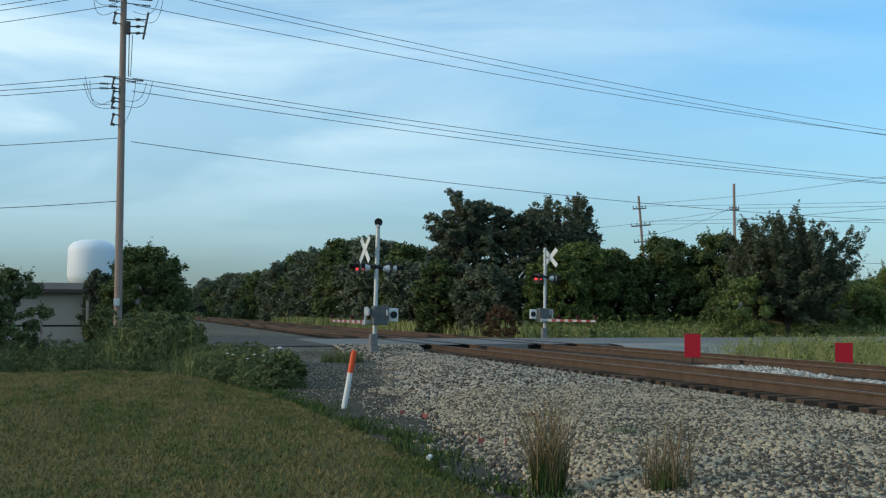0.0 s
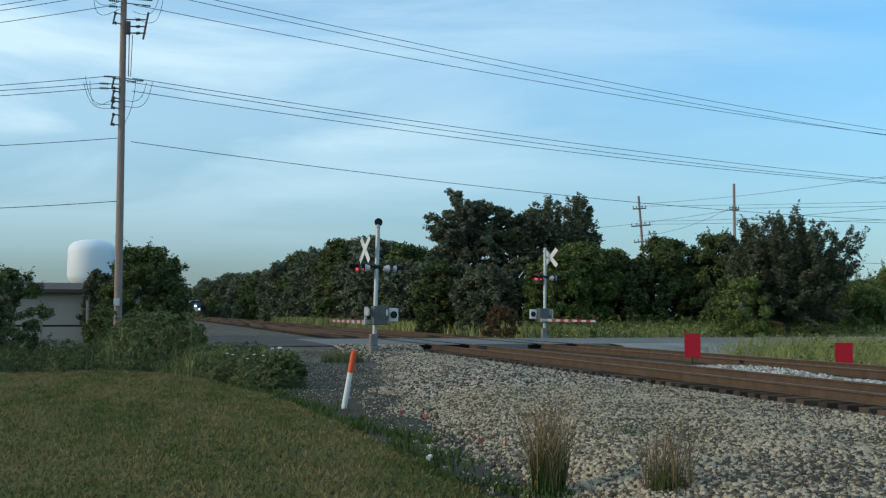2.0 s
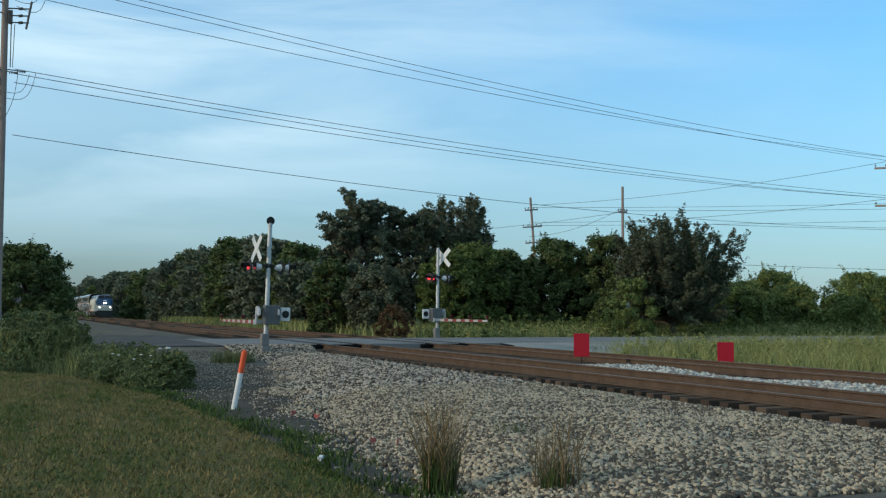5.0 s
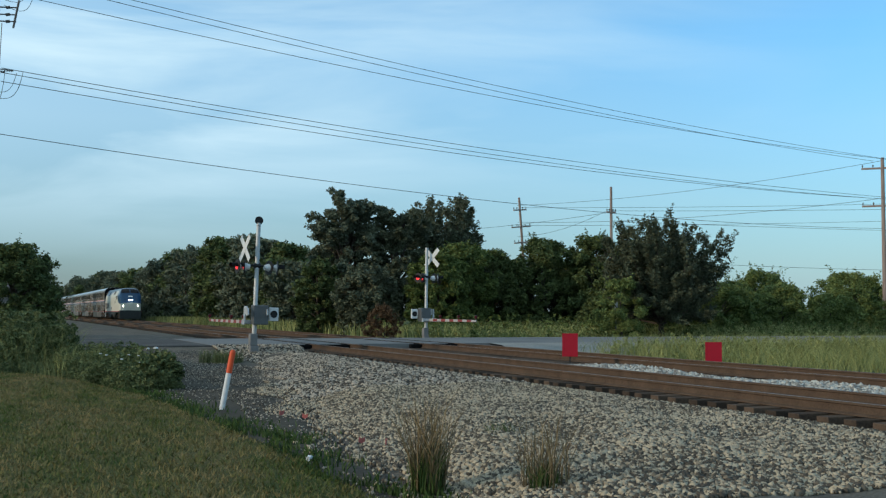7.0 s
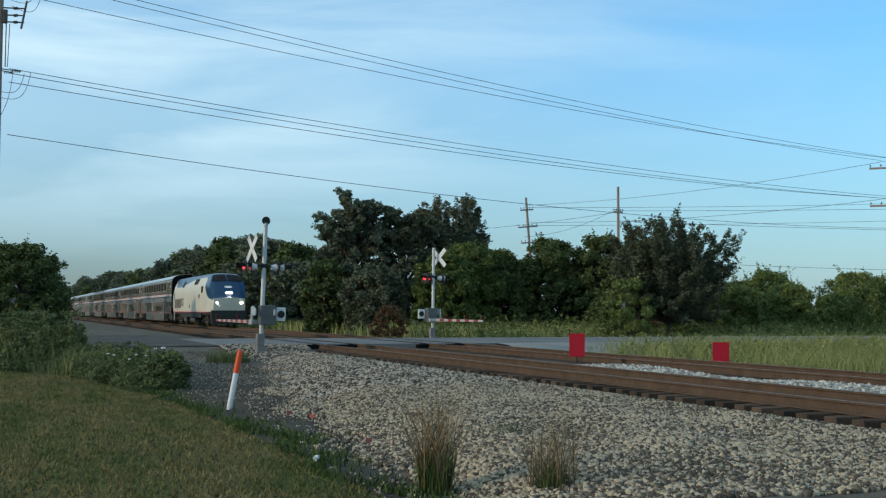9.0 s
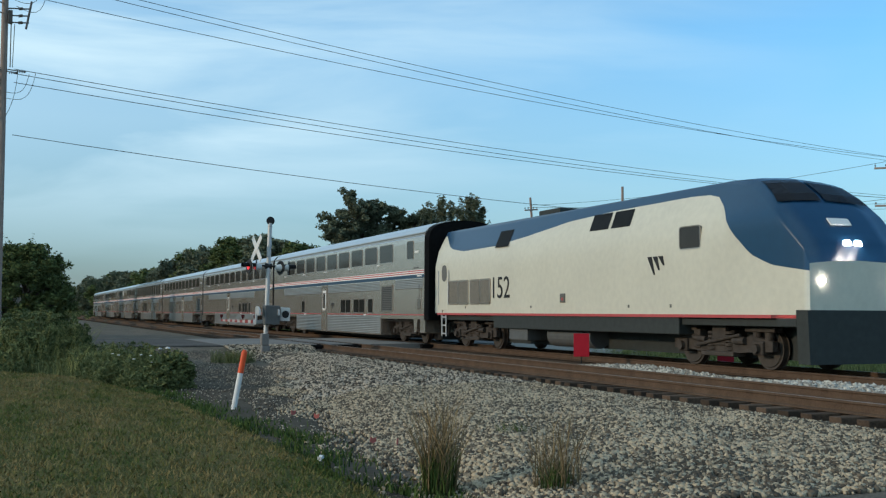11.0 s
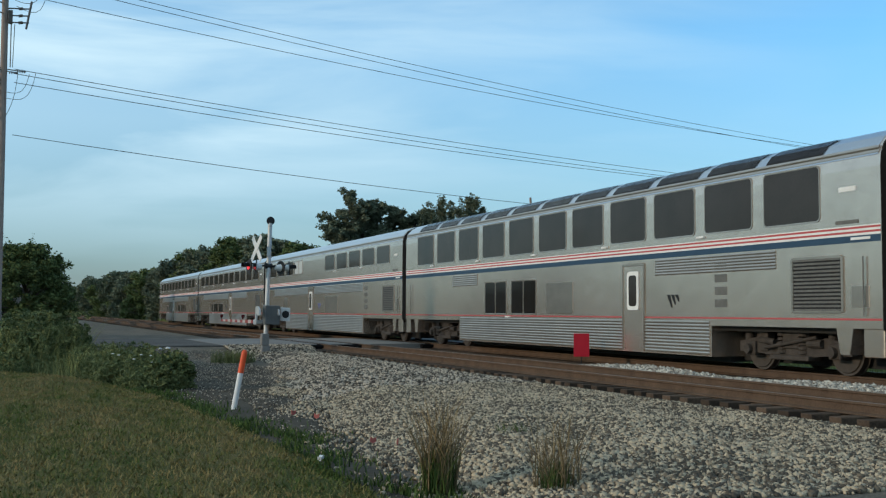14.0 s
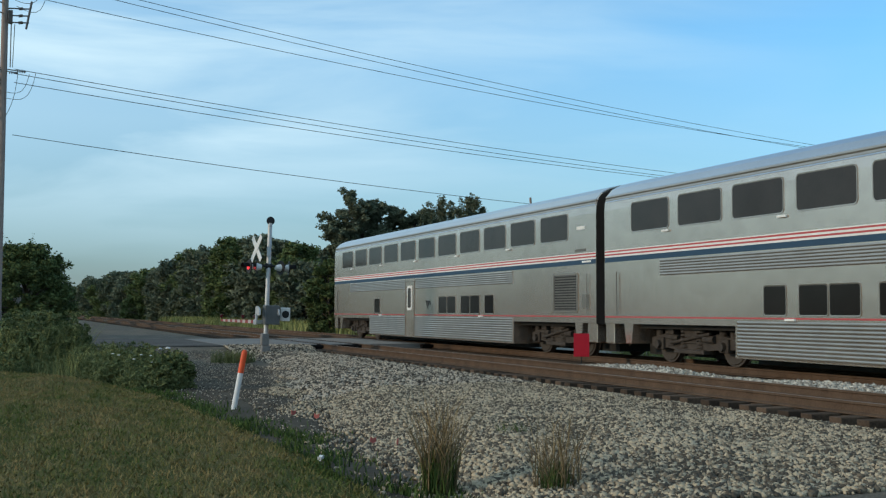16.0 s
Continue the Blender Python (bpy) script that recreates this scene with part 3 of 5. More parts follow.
def railcar(name, label, upper, lower, door, ventu, upz=(3.31, 4.03), lowz=(1.2, 1.79), lit=(), dome=False, mark=12.6, steps=False, panels=(), flutes=None, small=()):
    car = thing(name, pose(0, 0, 0), label, "railway carriage", "carriages of the passenger train")
    bm = bmesh.new()
    prof = [(-x, z) for x, z in SIDE] + [(x, z) for x, z in SIDE[-2::-1]]
    plate(bm, prof, "y", -25.52, -0.06)
    box(bm, -1.545, 1.545, -20.36, -5.62, 0.25, 0.952)
    for u0, u1 in ((0.06, 0.5), (25.0, 25.52)):
        box(bm, -1.52, 1.52, -u1, -u0, 0.42, 0.955, 0.02)
    for u0, u1 in ((1.0, 1.45), (24.3, 24.75)):
        plate(bm, [(-u1, 0.96), (-u0, 0.96), (-u0 - 0.1, 0.45), (-u1 + 0.1, 0.45)], "x", -1.53, 1.53)
    part("body", bm, M["steel"], car, "brushed stainless steel body")
    bm = bmesh.new()
    rp = [(-x * 1.004, z + 0.006) for x, z in SIDE[2:]] + [(x * 1.004, z + 0.006) for x, z in SIDE[-2:1:-1]]
    plate(bm, rp, "y", -25.45, -0.12)
    part("roof", bm, M["roof"], car, "pale grey-blue metal roof")
    bm = bmesh.new()
    box(bm, -1.0, 1.0, -20.3, -5.7, 0.12, 0.3)
    box(bm, -1.3, 1.3, -25.4, -0.3, 0.84, 0.96)
    # dark boxes added between the wheels, standing in for shade under the car
    box(bm, -0.62, 0.62, -25.2, -20.2, 0.16, 0.9)
    box(bm, -0.62, 0.62, -5.8, -0.8, 0.16, 0.9)
    part("underframe", bm, M["under"], car)
    for nm, z0, z1, mm in (("white_stripe", 2.862, 2.885, "white"), ("red_stripe", 2.822, 2.862, "red"), ("white_stripe", 2.779, 2.822, "white"), ("red_stripe", 2.739, 2.779, "red"), ("white_stripe", 2.695, 2.739, "white"), ("blue_stripe", 2.565, 2.695, "blue"), ("red_stripe", 1.105, 1.14, "red")):
        bm = bmesh.new()
        box(bm, -HALF - 0.005, HALF + 0.005, -25.5, -0.08, z0, z1)
        part(nm, bm, M[mm], car)
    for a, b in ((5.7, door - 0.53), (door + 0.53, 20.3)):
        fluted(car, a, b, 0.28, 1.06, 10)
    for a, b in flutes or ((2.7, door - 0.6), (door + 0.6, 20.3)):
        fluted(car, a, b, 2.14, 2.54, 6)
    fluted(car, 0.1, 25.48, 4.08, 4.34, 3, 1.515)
    for k in upper:
        if k in lit:
            for d in (0, 0.86):
                pane(car, GRID[k] + d, GRID[k] + d + 0.78, upz[0] + 0.03, upz[1] - 0.02, M["litglass"])
        else:
            pane(car, GRID[k], GRID[k] + 1.66, upz[0], upz[1])
    for a, b in small:
        pane(car, a, b, 3.34, 4.03)
    for a, b in lower:
        wide = b - a > 1.4
        for p, q in (((a, (a + b) / 2 - 0.035), ((a + b) / 2 + 0.035, b)) if wide else ((a, b),)):
            pane(car, p, q, lowz[0], lowz[1], M["deepglass"], r=0.05)
    side_door(car, door)
    vent(car, ventu, ventu + 1.42, 1.26, 2.32)
    marks = [(u - 0.14, u + 0.14, upz[0] - 0.11) for u in (2.98, 7.23, 11.47, 15.7, 20.0) if lower or u > 12] + [(b, b + 0.3, 1.07) for a, b in lower[::2]]
    for a, b, z in marks:
        bm = bmesh.new()
        box(bm, -HALF - 0.05, -HALF + 0.05, -b, -a, z, z + 0.05, 0.008)
        part("sill_bracket", bm, M["white"], car)
    emblem(car, mark, 1.48, 0.62, m="emblem" if steps and not dome else "dark")
    if steps:
        for k in range(4):
            bm = bmesh.new()
            box(bm, -HALF - 0.01, -HALF + 0.02, -20.95, -20.5, 1.36 + 0.28 * k, 1.54 + 0.28 * k, 0.01)
            part("step_recess", bm, M["grille"], car, "recessed boarding step")
    for q in panels:
        access_panel(car, *q)
    access_panel(car, 24.75, 25.2, 1.35, 1.75)
    for nm, a, b, z0, z1, mm in (("number_bar", 24.35, 24.95, 2.93, 3.0, "grille"), ("name_bar", 24.75, 25.25, 2.615, 2.665, "white"), ("end_plate", 24.45, 24.9, 3.55, 3.64, "white")):
        part(nm, box(bmesh.new(), -HALF - 0.009, -HALF + 0.02, -b, -a, z0, z1), M[mm], car)
    for u in (0.75, 25.1):
        part("grab_rail", rod(bmesh.new(), (-HALF - 0.05, -u, 1.2), (-HALF - 0.05, -u, 2.3), 0.014, n=8), M["grille"], car)
    if dome:
        for k in range(11):
            bm = bmesh.new()
            u0, u1 = GRID[k] + 0.0, GRID[k] + 1.72
            pr = [(1.515, 4.27), (1.48, 4.38), (1.345, 4.54), (1.09, 4.675), (0.9, 4.72)]
            for s in (-1,):
                a = [bm.verts.new((s * x, -u0, z)) for x, z in pr]
                b = [bm.verts.new((s * x, -u1, z)) for x, z in pr]
                for i in range(len(pr) - 1):
                    bm.faces.new((a[i], a[i + 1], b[i + 1], b[i]))
            bmesh.ops.solidify(bm, geom=bm.faces[:], thickness=0.02)
            part("roof_window", bm, M["glass"], car, "dark curved roof glass")
    for u in (3.4, 22.55):
        truck(car, u)
    bm = bmesh.new()
    plate(bm, [(x * 0.985, max(0.62, z) - 0.03) for x, z in prof], "y", -25.95, -25.5)
    part("diaphragm", bm, M["rubber"], car, "black rubber gangway bellows")
    bm = bmesh.new()
    rod(bm, (0, -26.1, 0.7), (0, 0.2, 0.7), 0.12)
    for s in (-1, 1):
        rod(bm, (s * 0.6, -25.8, 0.8), (s * 0.62, -25.75, 0.35), 0.05)
    part("coupler", bm, M["under"], car)
    return car


ALL = tuple(range(11))
cars = [
    railcar("passenger_coach", "two-level stainless steel coach, last of the train", ALL, ((6.36, 7.08), (13.97, 15.57), (16.09, 17.68), (18.15, 18.84)), 10.86, 23.08),
    railcar("passenger_coach", "two-level stainless steel coach with red, white and blue stripes", ALL, ((6.61, 7.29), (7.7, 9.37), (9.86, 11.52)), 14.55, 23.12),
    railcar("dining_car", "two-level stainless steel car with a blank upper middle", (0, 1, 2, 3, 6, 7, 8, 9, 10), (), 11.2, 23.08, lit=(3,), steps=True, panels=((5.2, 6.1, 1.25, 2.0), (14.0, 16.2, 1.2, 2.0))),
    railcar("lounge_car", "two-level lounge car with tall windows curving into the roof", ALL, ((7.88, 9.49), (9.91, 11.59)), 17.1, 23.1, upz=(3.05, 4.12), lowz=(1.2, 2.2), dome=True, mark=18.6, steps=True, panels=((12.3, 13.9, 1.2, 2.1),), flutes=((5.0, 7.2), (18.1, 22.6))),
    railcar("passenger_coach", "two-level stainless steel coach with plain lower panels", ALL, (), 14.5, 23.15, panels=((8.1, 9.72, 0.34, 2.2), (10.16, 10.95, 1.17, 1.8), (11.05, 11.83, 1.17, 1.8), (16.8, 17.5, 1.5, 1.75)), flutes=((5.7, 7.9), (9.9, 13.6), (15.4, 20.3))),
    railcar("passenger_coach", "two-level stainless steel coach with striped sides", ALL, ((15.16, 15.9), (16.41, 18.02), (18.48, 19.15)), 11.25, 23.1),
    railcar("sleeping_car", "two-level stainless steel sleeping car behind the locomotive", tuple(range(1, 10)), ((6.8, 7.42), (14.29, 15.86), (16.38, 18.01), (18.55, 19.18)), 11.4, 20.44, small=((23.59, 24.3),), flutes=((2.7, 10.8), (12.0, 20.2), (22.2, 25.4))),
]


def loco_width(z, u):
    w = 1.52 if z < 3.25 else 1.52 - (z - 3.25) * 0.52
    k = 1.0 if u < 18.2 else 1.0 - 0.17 * ((u - 18.2) / 2.5) ** 2.4
    k = k if u > 1.3 else 0.97 * k
    return w * k


def locomotive():
    loc = thing("locomotive", pose(0, 0, 0), "silver diesel locomotive with blue roof and nose", "locomotive")
    us = [0.6, 0.78, 1.3] + list(np.arange(1.7, 17.8, 0.4)) + list(np.arange(17.9, 20.75, 0.15)) + [20.75]
    tops = lambda u: float(np.interp(u, [0, 18.0, 18.6, 19.1, 19.6, 20.0, 20.35, 20.6, 20.75], [4.25, 4.25, 4.22, 4.06, 3.72, 3.32, 2.92, 2.62, 2.25]))
    edge = lambda u: float(np.interp(u, [0.86, 1.3, 1.9, 3.2, 5.9, 8.2, 10.6, 13, 16.6, 17.6, 18.1, 18.6, 19.2, 19.8, 20.75], [4.08, 3.78, 3.54, 3.38, 3.42, 3.62, 3.88, 3.98, 4.02, 3.97, 3.6, 3.0, 2.5, 2.25, 2.1]))
    bm = bmesh.new()
    rings, nlow, nup = [], 5, 7
    for u in us:
        t, e = tops(u), min(edge(u), tops(u) - 0.03)
        lo = 1.2 if u < 19.6 else 1.2
        zs = [lo + (e - lo) * i / nlow for i in range(nlow + 1)] + [e + (t - e) * i / nup for i in range(1, nup + 1)]
        side = [(loco_width(z, u), z) for z in zs]
        half = side + [(side[-1][0] * 0.6, t + 0.05), (0, t + 0.08)]
        pts = [(-x, z) for x, z in half] + [(x, z) for x, z in half[-2::-1]]
        rings.append([bm.verts.new((x, -u, z)) for x, z in pts])
    n = len(rings[0])
    for a, b in zip(rings, rings[1:]):
        for i in range(n - 1):
            f = bm.faces.new((a[i], a[i + 1], b[i + 1], b[i]))
            f.material_index = 0 if (i < nlow or i >= n - 1 - nlow) else 1
            f.smooth = True
    bm.faces.new(rings[0])
    ff = bm.faces.new(rings[-1])
    bmesh.ops.recalc_face_normals(bm, faces=bm.faces[:])
    body = part("body", bm, [M["loco"], M["locoblue"]], loc, "silver body under a sweeping blue roof")
    bm = bmesh.new()
    box(bm, -1.535, 1.535, -19.9, -0.95, 1.13, 1.20)
    part("red_stripe", bm, M["red"], loc)
    bm = bmesh.new()
    box(bm, -1.50, 1.50, -16.5, -5.9, 0.72, 1.128, 0.02)
    box(bm, -1.40, 1.40, -20.5, -0.9, 0.95, 1.128, 0.02)
    # dark core added to fill the shade below the locomotive
    box(bm, -0.62, 0.62, -20.3, -1.0, 0.22, 0.95)
    part("underframe", bm, M["locogrey"], loc, "dark grey underframe skirt with an added core filling the shade")
    bm = bmesh.new()
    rod(bm, (-0.9, -9.2, 0.55), (-0.9, -11.8, 0.55), 0.33, 0.33, 20)
    rod(bm, (0.9, -9.2, 0.55), (0.9, -11.8, 0.55), 0.33, 0.33, 20)
    box(bm, -1.4, 1.4, -8.2, -6.9, 0.36, 0.75, 0.03)
    part("fuel_tank", bm, M["box"], loc, "grey fuel tank")
    for a, b in ((2.12, 2.95), (3.0, 3.84), (4.05, 4.85), (4.9, 5.7)):
        vent(loc, a, b, 1.53, 2.33, 1.522, 18, M["locogrille"])
    for a, b, c, d, x in ((5.95, 6.95, 3.36, 3.92, 1.44), (12.1, 13.1, 3.48, 3.95, 1.40), (13.25, 14.2, 3.48, 3.95, 1.40)):
        for s in (-1, 1):
            bm = bmesh.new()
            q = [bm.verts.new((s * (loco_width(z, 8) + 0.012), -u, z)) for u, z in ((a, c), (b, c), (b - 0.12, d), (a - 0.12, d))]
            bm.faces.new(q)
            bmesh.ops.solidify(bm, geom=bm.faces[:], thickness=0.02)
            part("radiator_screen", bm, M["dark"], loc, "black radiator screen")
    bm = bmesh.new()
    box(bm, -1.53, 1.53, -2.02, -1.22, 1.3, 3.05, 0.02)
    d = part("door", bm, M["loco"], loc, "silver side door")
    bm = bmesh.new()
    plate(bm, rounded(-1.86, -1.42, 2.35, 2.95, 0.2), "x", -1.545, 1.545)
    part("door_window", bm, M["grille"], d)
    for s in (-1, 1):
        for u in (1.15, 2.1):
            part("handrail", rod(bmesh.new(), (s * 1.57, -u, 1.5), (s * 1.57, -u, 2.75), 0.024, n=8), M["alu"], loc)
    part("fuel_gauge_box", box(bmesh.new(), -1.56, -1.5, -10.9, -10.62, 1.52, 1.78, 0.02), M["grille"], loc, "small dark gauge box")
    part("fuel_valve", box(bmesh.new(), -1.575, -1.5, -10.84, -10.74, 1.58, 1.66, 0.01), M["red"], loc, "red valve")
    for u in (3.6, 8.7, 14.3, 16.2):
        part("rivet_plate", box(bmesh.new(), -1.528, -1.5, -u - 0.04, -u + 0.04, 1.36, 1.44, 0.005), M["grille"], loc)
    for s in (-1, 1):
        bm = bmesh.new()
        for u in (1.35, 1.75):
            rod(bm, (s * 1.5, -u, 0.35), (s * 1.5, -u, 1.3), 0.025, n=8)
        for k in range(3):
            rod(bm, (s * 1.5, -1.35, 0.45 + 0.3 * k), (s * 1.5, -1.75, 0.45 + 0.3 * k), 0.025, n=8)
        part("ladder", bm, M["alu"], loc, "steel boarding ladder")
    bm = bmesh.new()
    box(bm, -0.9, 0.9, -9.4, -8.0, 4.2, 4.42, 0.04)
    part("roof_hatch", bm, M["locogrey"], loc)
    for u, w in ((3.5, 0), (17.6, 0)):
        truck(loc, u, 1.4)
    # nose
    bm = bmesh.new()
    for s in (-1, 1):
        rows = []
        for u in (18.95, 19.15, 19.35, 19.55, 19.75):
            w, t = loco_width(tops(u), u), tops(u)
            rows.append([bm.verts.new((s * x, -u - 0.02, z)) for x, z in ((0.06, t + 0.105), (0.6 * w, t + 0.075), (0.96 * w, t + 0.025))])
        for a, b in zip(rows, rows[1:]):
            for k in range(2):
                bm.faces.new((a[k], a[k + 1], b[k + 1], b[k]))
    bmesh.ops.solidify(bm, geom=bm.faces[:], thickness=0.03)
    bmesh.ops.recalc_face_normals(bm, faces=bm.faces[:])
    part("windscreen", bm, M["glass"], loc, "dark split windscreen")
    pane(loc, 16.6, 17.4, 2.75, 3.25, None, "cab_window", 0.06, 1.515)
    bm = bmesh.new()
    rod(bm, (-0.14, -20.62, 2.66), (-0.14, -20.35, 2.66), 0.1, n=16)
    rod(bm, (0.14, -20.62, 2.66), (0.14, -20.35, 2.66), 0.1, n=16)
    part("headlight", bm, M["lamp"], loc, "lit white headlight pair")
    for s in (-1, 1):
        bm = bmesh.new()
        rod(bm, (s * 0.95, -20.80, 1.9), (s * 0.95, -20.4, 1.9), 0.06, n=14)
        part("ditch_light", bm, M["ditch"], loc, "lit white ditch light")
    part("nose_badge", box(bmesh.new(), -0.28, 0.28, -0.1, 0.1, -0.01, 0.02, 0.005), M["white"], loc, "pale badge", pose(0, -20.22, 3.17, 49))
    bm = bmesh.new()
    plate(bm, [(-1.35, 0.2), (1.35, 0.2), (1.4, 1.3), (-1.4, 1.3)], "y", -20.85, -20.5)
    part("pilot", bm, M["locogrey"], loc, "dark snow plough pilot")
    # number on both sides
    for s in (-1, 1):
        cu = bpy.data.curves.new("number", "FONT")
        cu.body, cu.size, cu.extrude = "152", 1.0, 0.004
        cu.space_character = 1.0
        tmp = bpy.data.objects.new("number_text", cu)
        scene.collection.objects.link(tmp)
        dg = bpy.context.evaluated_depsgraph_get()
        me = bpy.data.meshes.new_from_object(tmp.evaluated_get(dg))
        bpy.data.objects.remove(tmp)
        me.materials.clear()
        me.materials.append(M["dark"])
        w = max(v.co.x for v in me.vertices)
        m = pose(s * 1.53, -5.72 if s < 0 else -7.2, 1.70, 90, 0, -90 if s < 0 else 90) @ Matrix.Diagonal((1.48 / w, 1, 1, 1))
        me.transform(m)
        part("number", me, None, loc, "black road number 152")
    return loc


loco = locomotive()
emblem(loco, 15.2, 2.35, 0.9, 1.523)


# ---------------------------------------------------------------- plants
def leaves(centres, radii, count, size, flat=0.5, up=0.0):
    """Small leaf blades scattered through the shells of many clumps."""
    c = np.asarray(centres, float)
    r = np.asarray(radii, float)
    w = r ** 2 / np.sum(r ** 2)
    idx = rng.choice(len(c), count, p=w)
    d = rng.normal(size=(count, 3))
    d /= np.linalg.norm(d, axis=1)[:, None]
    d[:, 2] *= 0.8
    pos = c[idx] + d * (r[idx] * (0.25 + 0.95 * rng.random(count) ** 0.7))[:, None]
    t = rng.normal(size=(count, 3))
    t[:, 2] = t[:, 2] * flat - 0.2 + up
    t /= np.linalg.norm(t, axis=1)[:, None]
    b = np.cross(t, rng.normal(size=(count, 3)))
    b /= np.linalg.norm(b, axis=1)[:, None]
    s = size * (0.6 + 0.9 * rng.random(count))[:, None]
    V = np.stack([pos - t * s * 0.8 + b * s * 0.5, pos - t * s * 0.5 - b * s * 0.55, pos + t * s * 1.05], 1).reshape(-1, 3)
    F = np.arange(count * 3).reshape(-1, 3)
    return V, F


def tree(name, x, y, z0, top, half, label, leafmat, trunk=0.18, clumps=60, count=7000, size=0.16, low=0.12, lean=0.0, shape=1.0, seed=0, spiky=0.0, category="tree", group="", dense=2.1):
    r0 = np.random.default_rng(seed + 11)
    h = top - z0
    ob = thing(name, pose(x, y, z0), label, category, group)
    C, R = [], []
    vc = 0.45
    for k in range(clumps * 4):
        v = low + (0.98 - low) * r0.random()
        prof = half * (max(0.0, 1 - ((v - vc) / (1 - vc)) ** 2) ** 0.6 if v > vc else (0.86 if low < 0.1 else 0.55) + 0.14 * v / vc)
        a, q = r0.random() * 2 * math.pi, 0.35 + 0.65 * r0.random() ** 0.6
        rough = 1.0 + 0.42 * noise.noise(Vector((math.cos(a) * 1.3 + seed, math.sin(a) * 1.3, v * 3.2)))
        rr = half * (0.09 + 0.11 * r0.random())
        C.append((prof * rough * q * math.cos(a) + lean * v, prof * rough * q * math.sin(a), min(h * v * (0.94 + 0.1 * rough), h - rr * 0.3)))
        R.append(rr)
    V, F = leaves(C, R, int(count * 1.7 * dense), size / dense ** 0.6)
    if spiky:
        n = int(80 * spiky)
        P, Q = [], []
        outer = [k for k in range(len(C)) if math.hypot(C[k][0], C[k][1]) > half * 0.55 or C[k][2] > h * 0.72]
        for k in range(n):
            i = outer[r0.integers(len(outer))]
            a = np.array(C[i])
            flat = math.hypot(a[0], a[1]) + 0.01
            dirn = np.array((0.55 * a[0] / flat + r0.normal() * 0.3, 0.55 * a[1] / flat + r0.normal() * 0.3, 0.9 + 0.3 * r0.random()))
            step = 0.13 * (0.6 + 0.8 * r0.random()) * min(half, 3.5) / 3
            for j in range(8):
                P.append(a + dirn * step * j)
                Q.append(0.15 * (1.25 - j / 8))
        V2, F2 = leaves(P, Q, n * 46, size * 0.6)
        F2 = F2 + len(V)
        V, F = np.concatenate([V, V2]), np.concatenate([F, F2])
    part("crown", soup("crown", V, F, leafmat), None, ob)
    bm = bmesh.new()
    p, segs = Vector((0, 0, -0.15)), 6
    for i in range(segs):
        q = Vector((lean * (i + 1) / segs * 0.8 + 0.12 * math.sin(i * 2.1 + seed), 0.12 * math.cos(i * 1.7 + seed), h * 0.8 * (i + 1) / segs))
        rod(bm, p, q, trunk * (1 - i / (segs + 1)), trunk * (1 - (i + 1) / (segs + 1)), 8)
        p = q
    for k in range(0, len(C), 14):
        c = Vector(C[k])
        s = Vector((lean * 0.4, 0, max(0.25 * h * 0.6, min(c.z * 0.7, h * 0.7))))
        m = (s + c) / 2 + Vector((0, 0, 0.1 * half))
        rod(bm, s, m, trunk * 0.4, trunk * 0.25, 6)
        rod(bm, m, c, trunk * 0.25, trunk * 0.07, 6)
    part("trunk", bm, M["bark"], ob, "grey-brown branching trunk")
    return ob


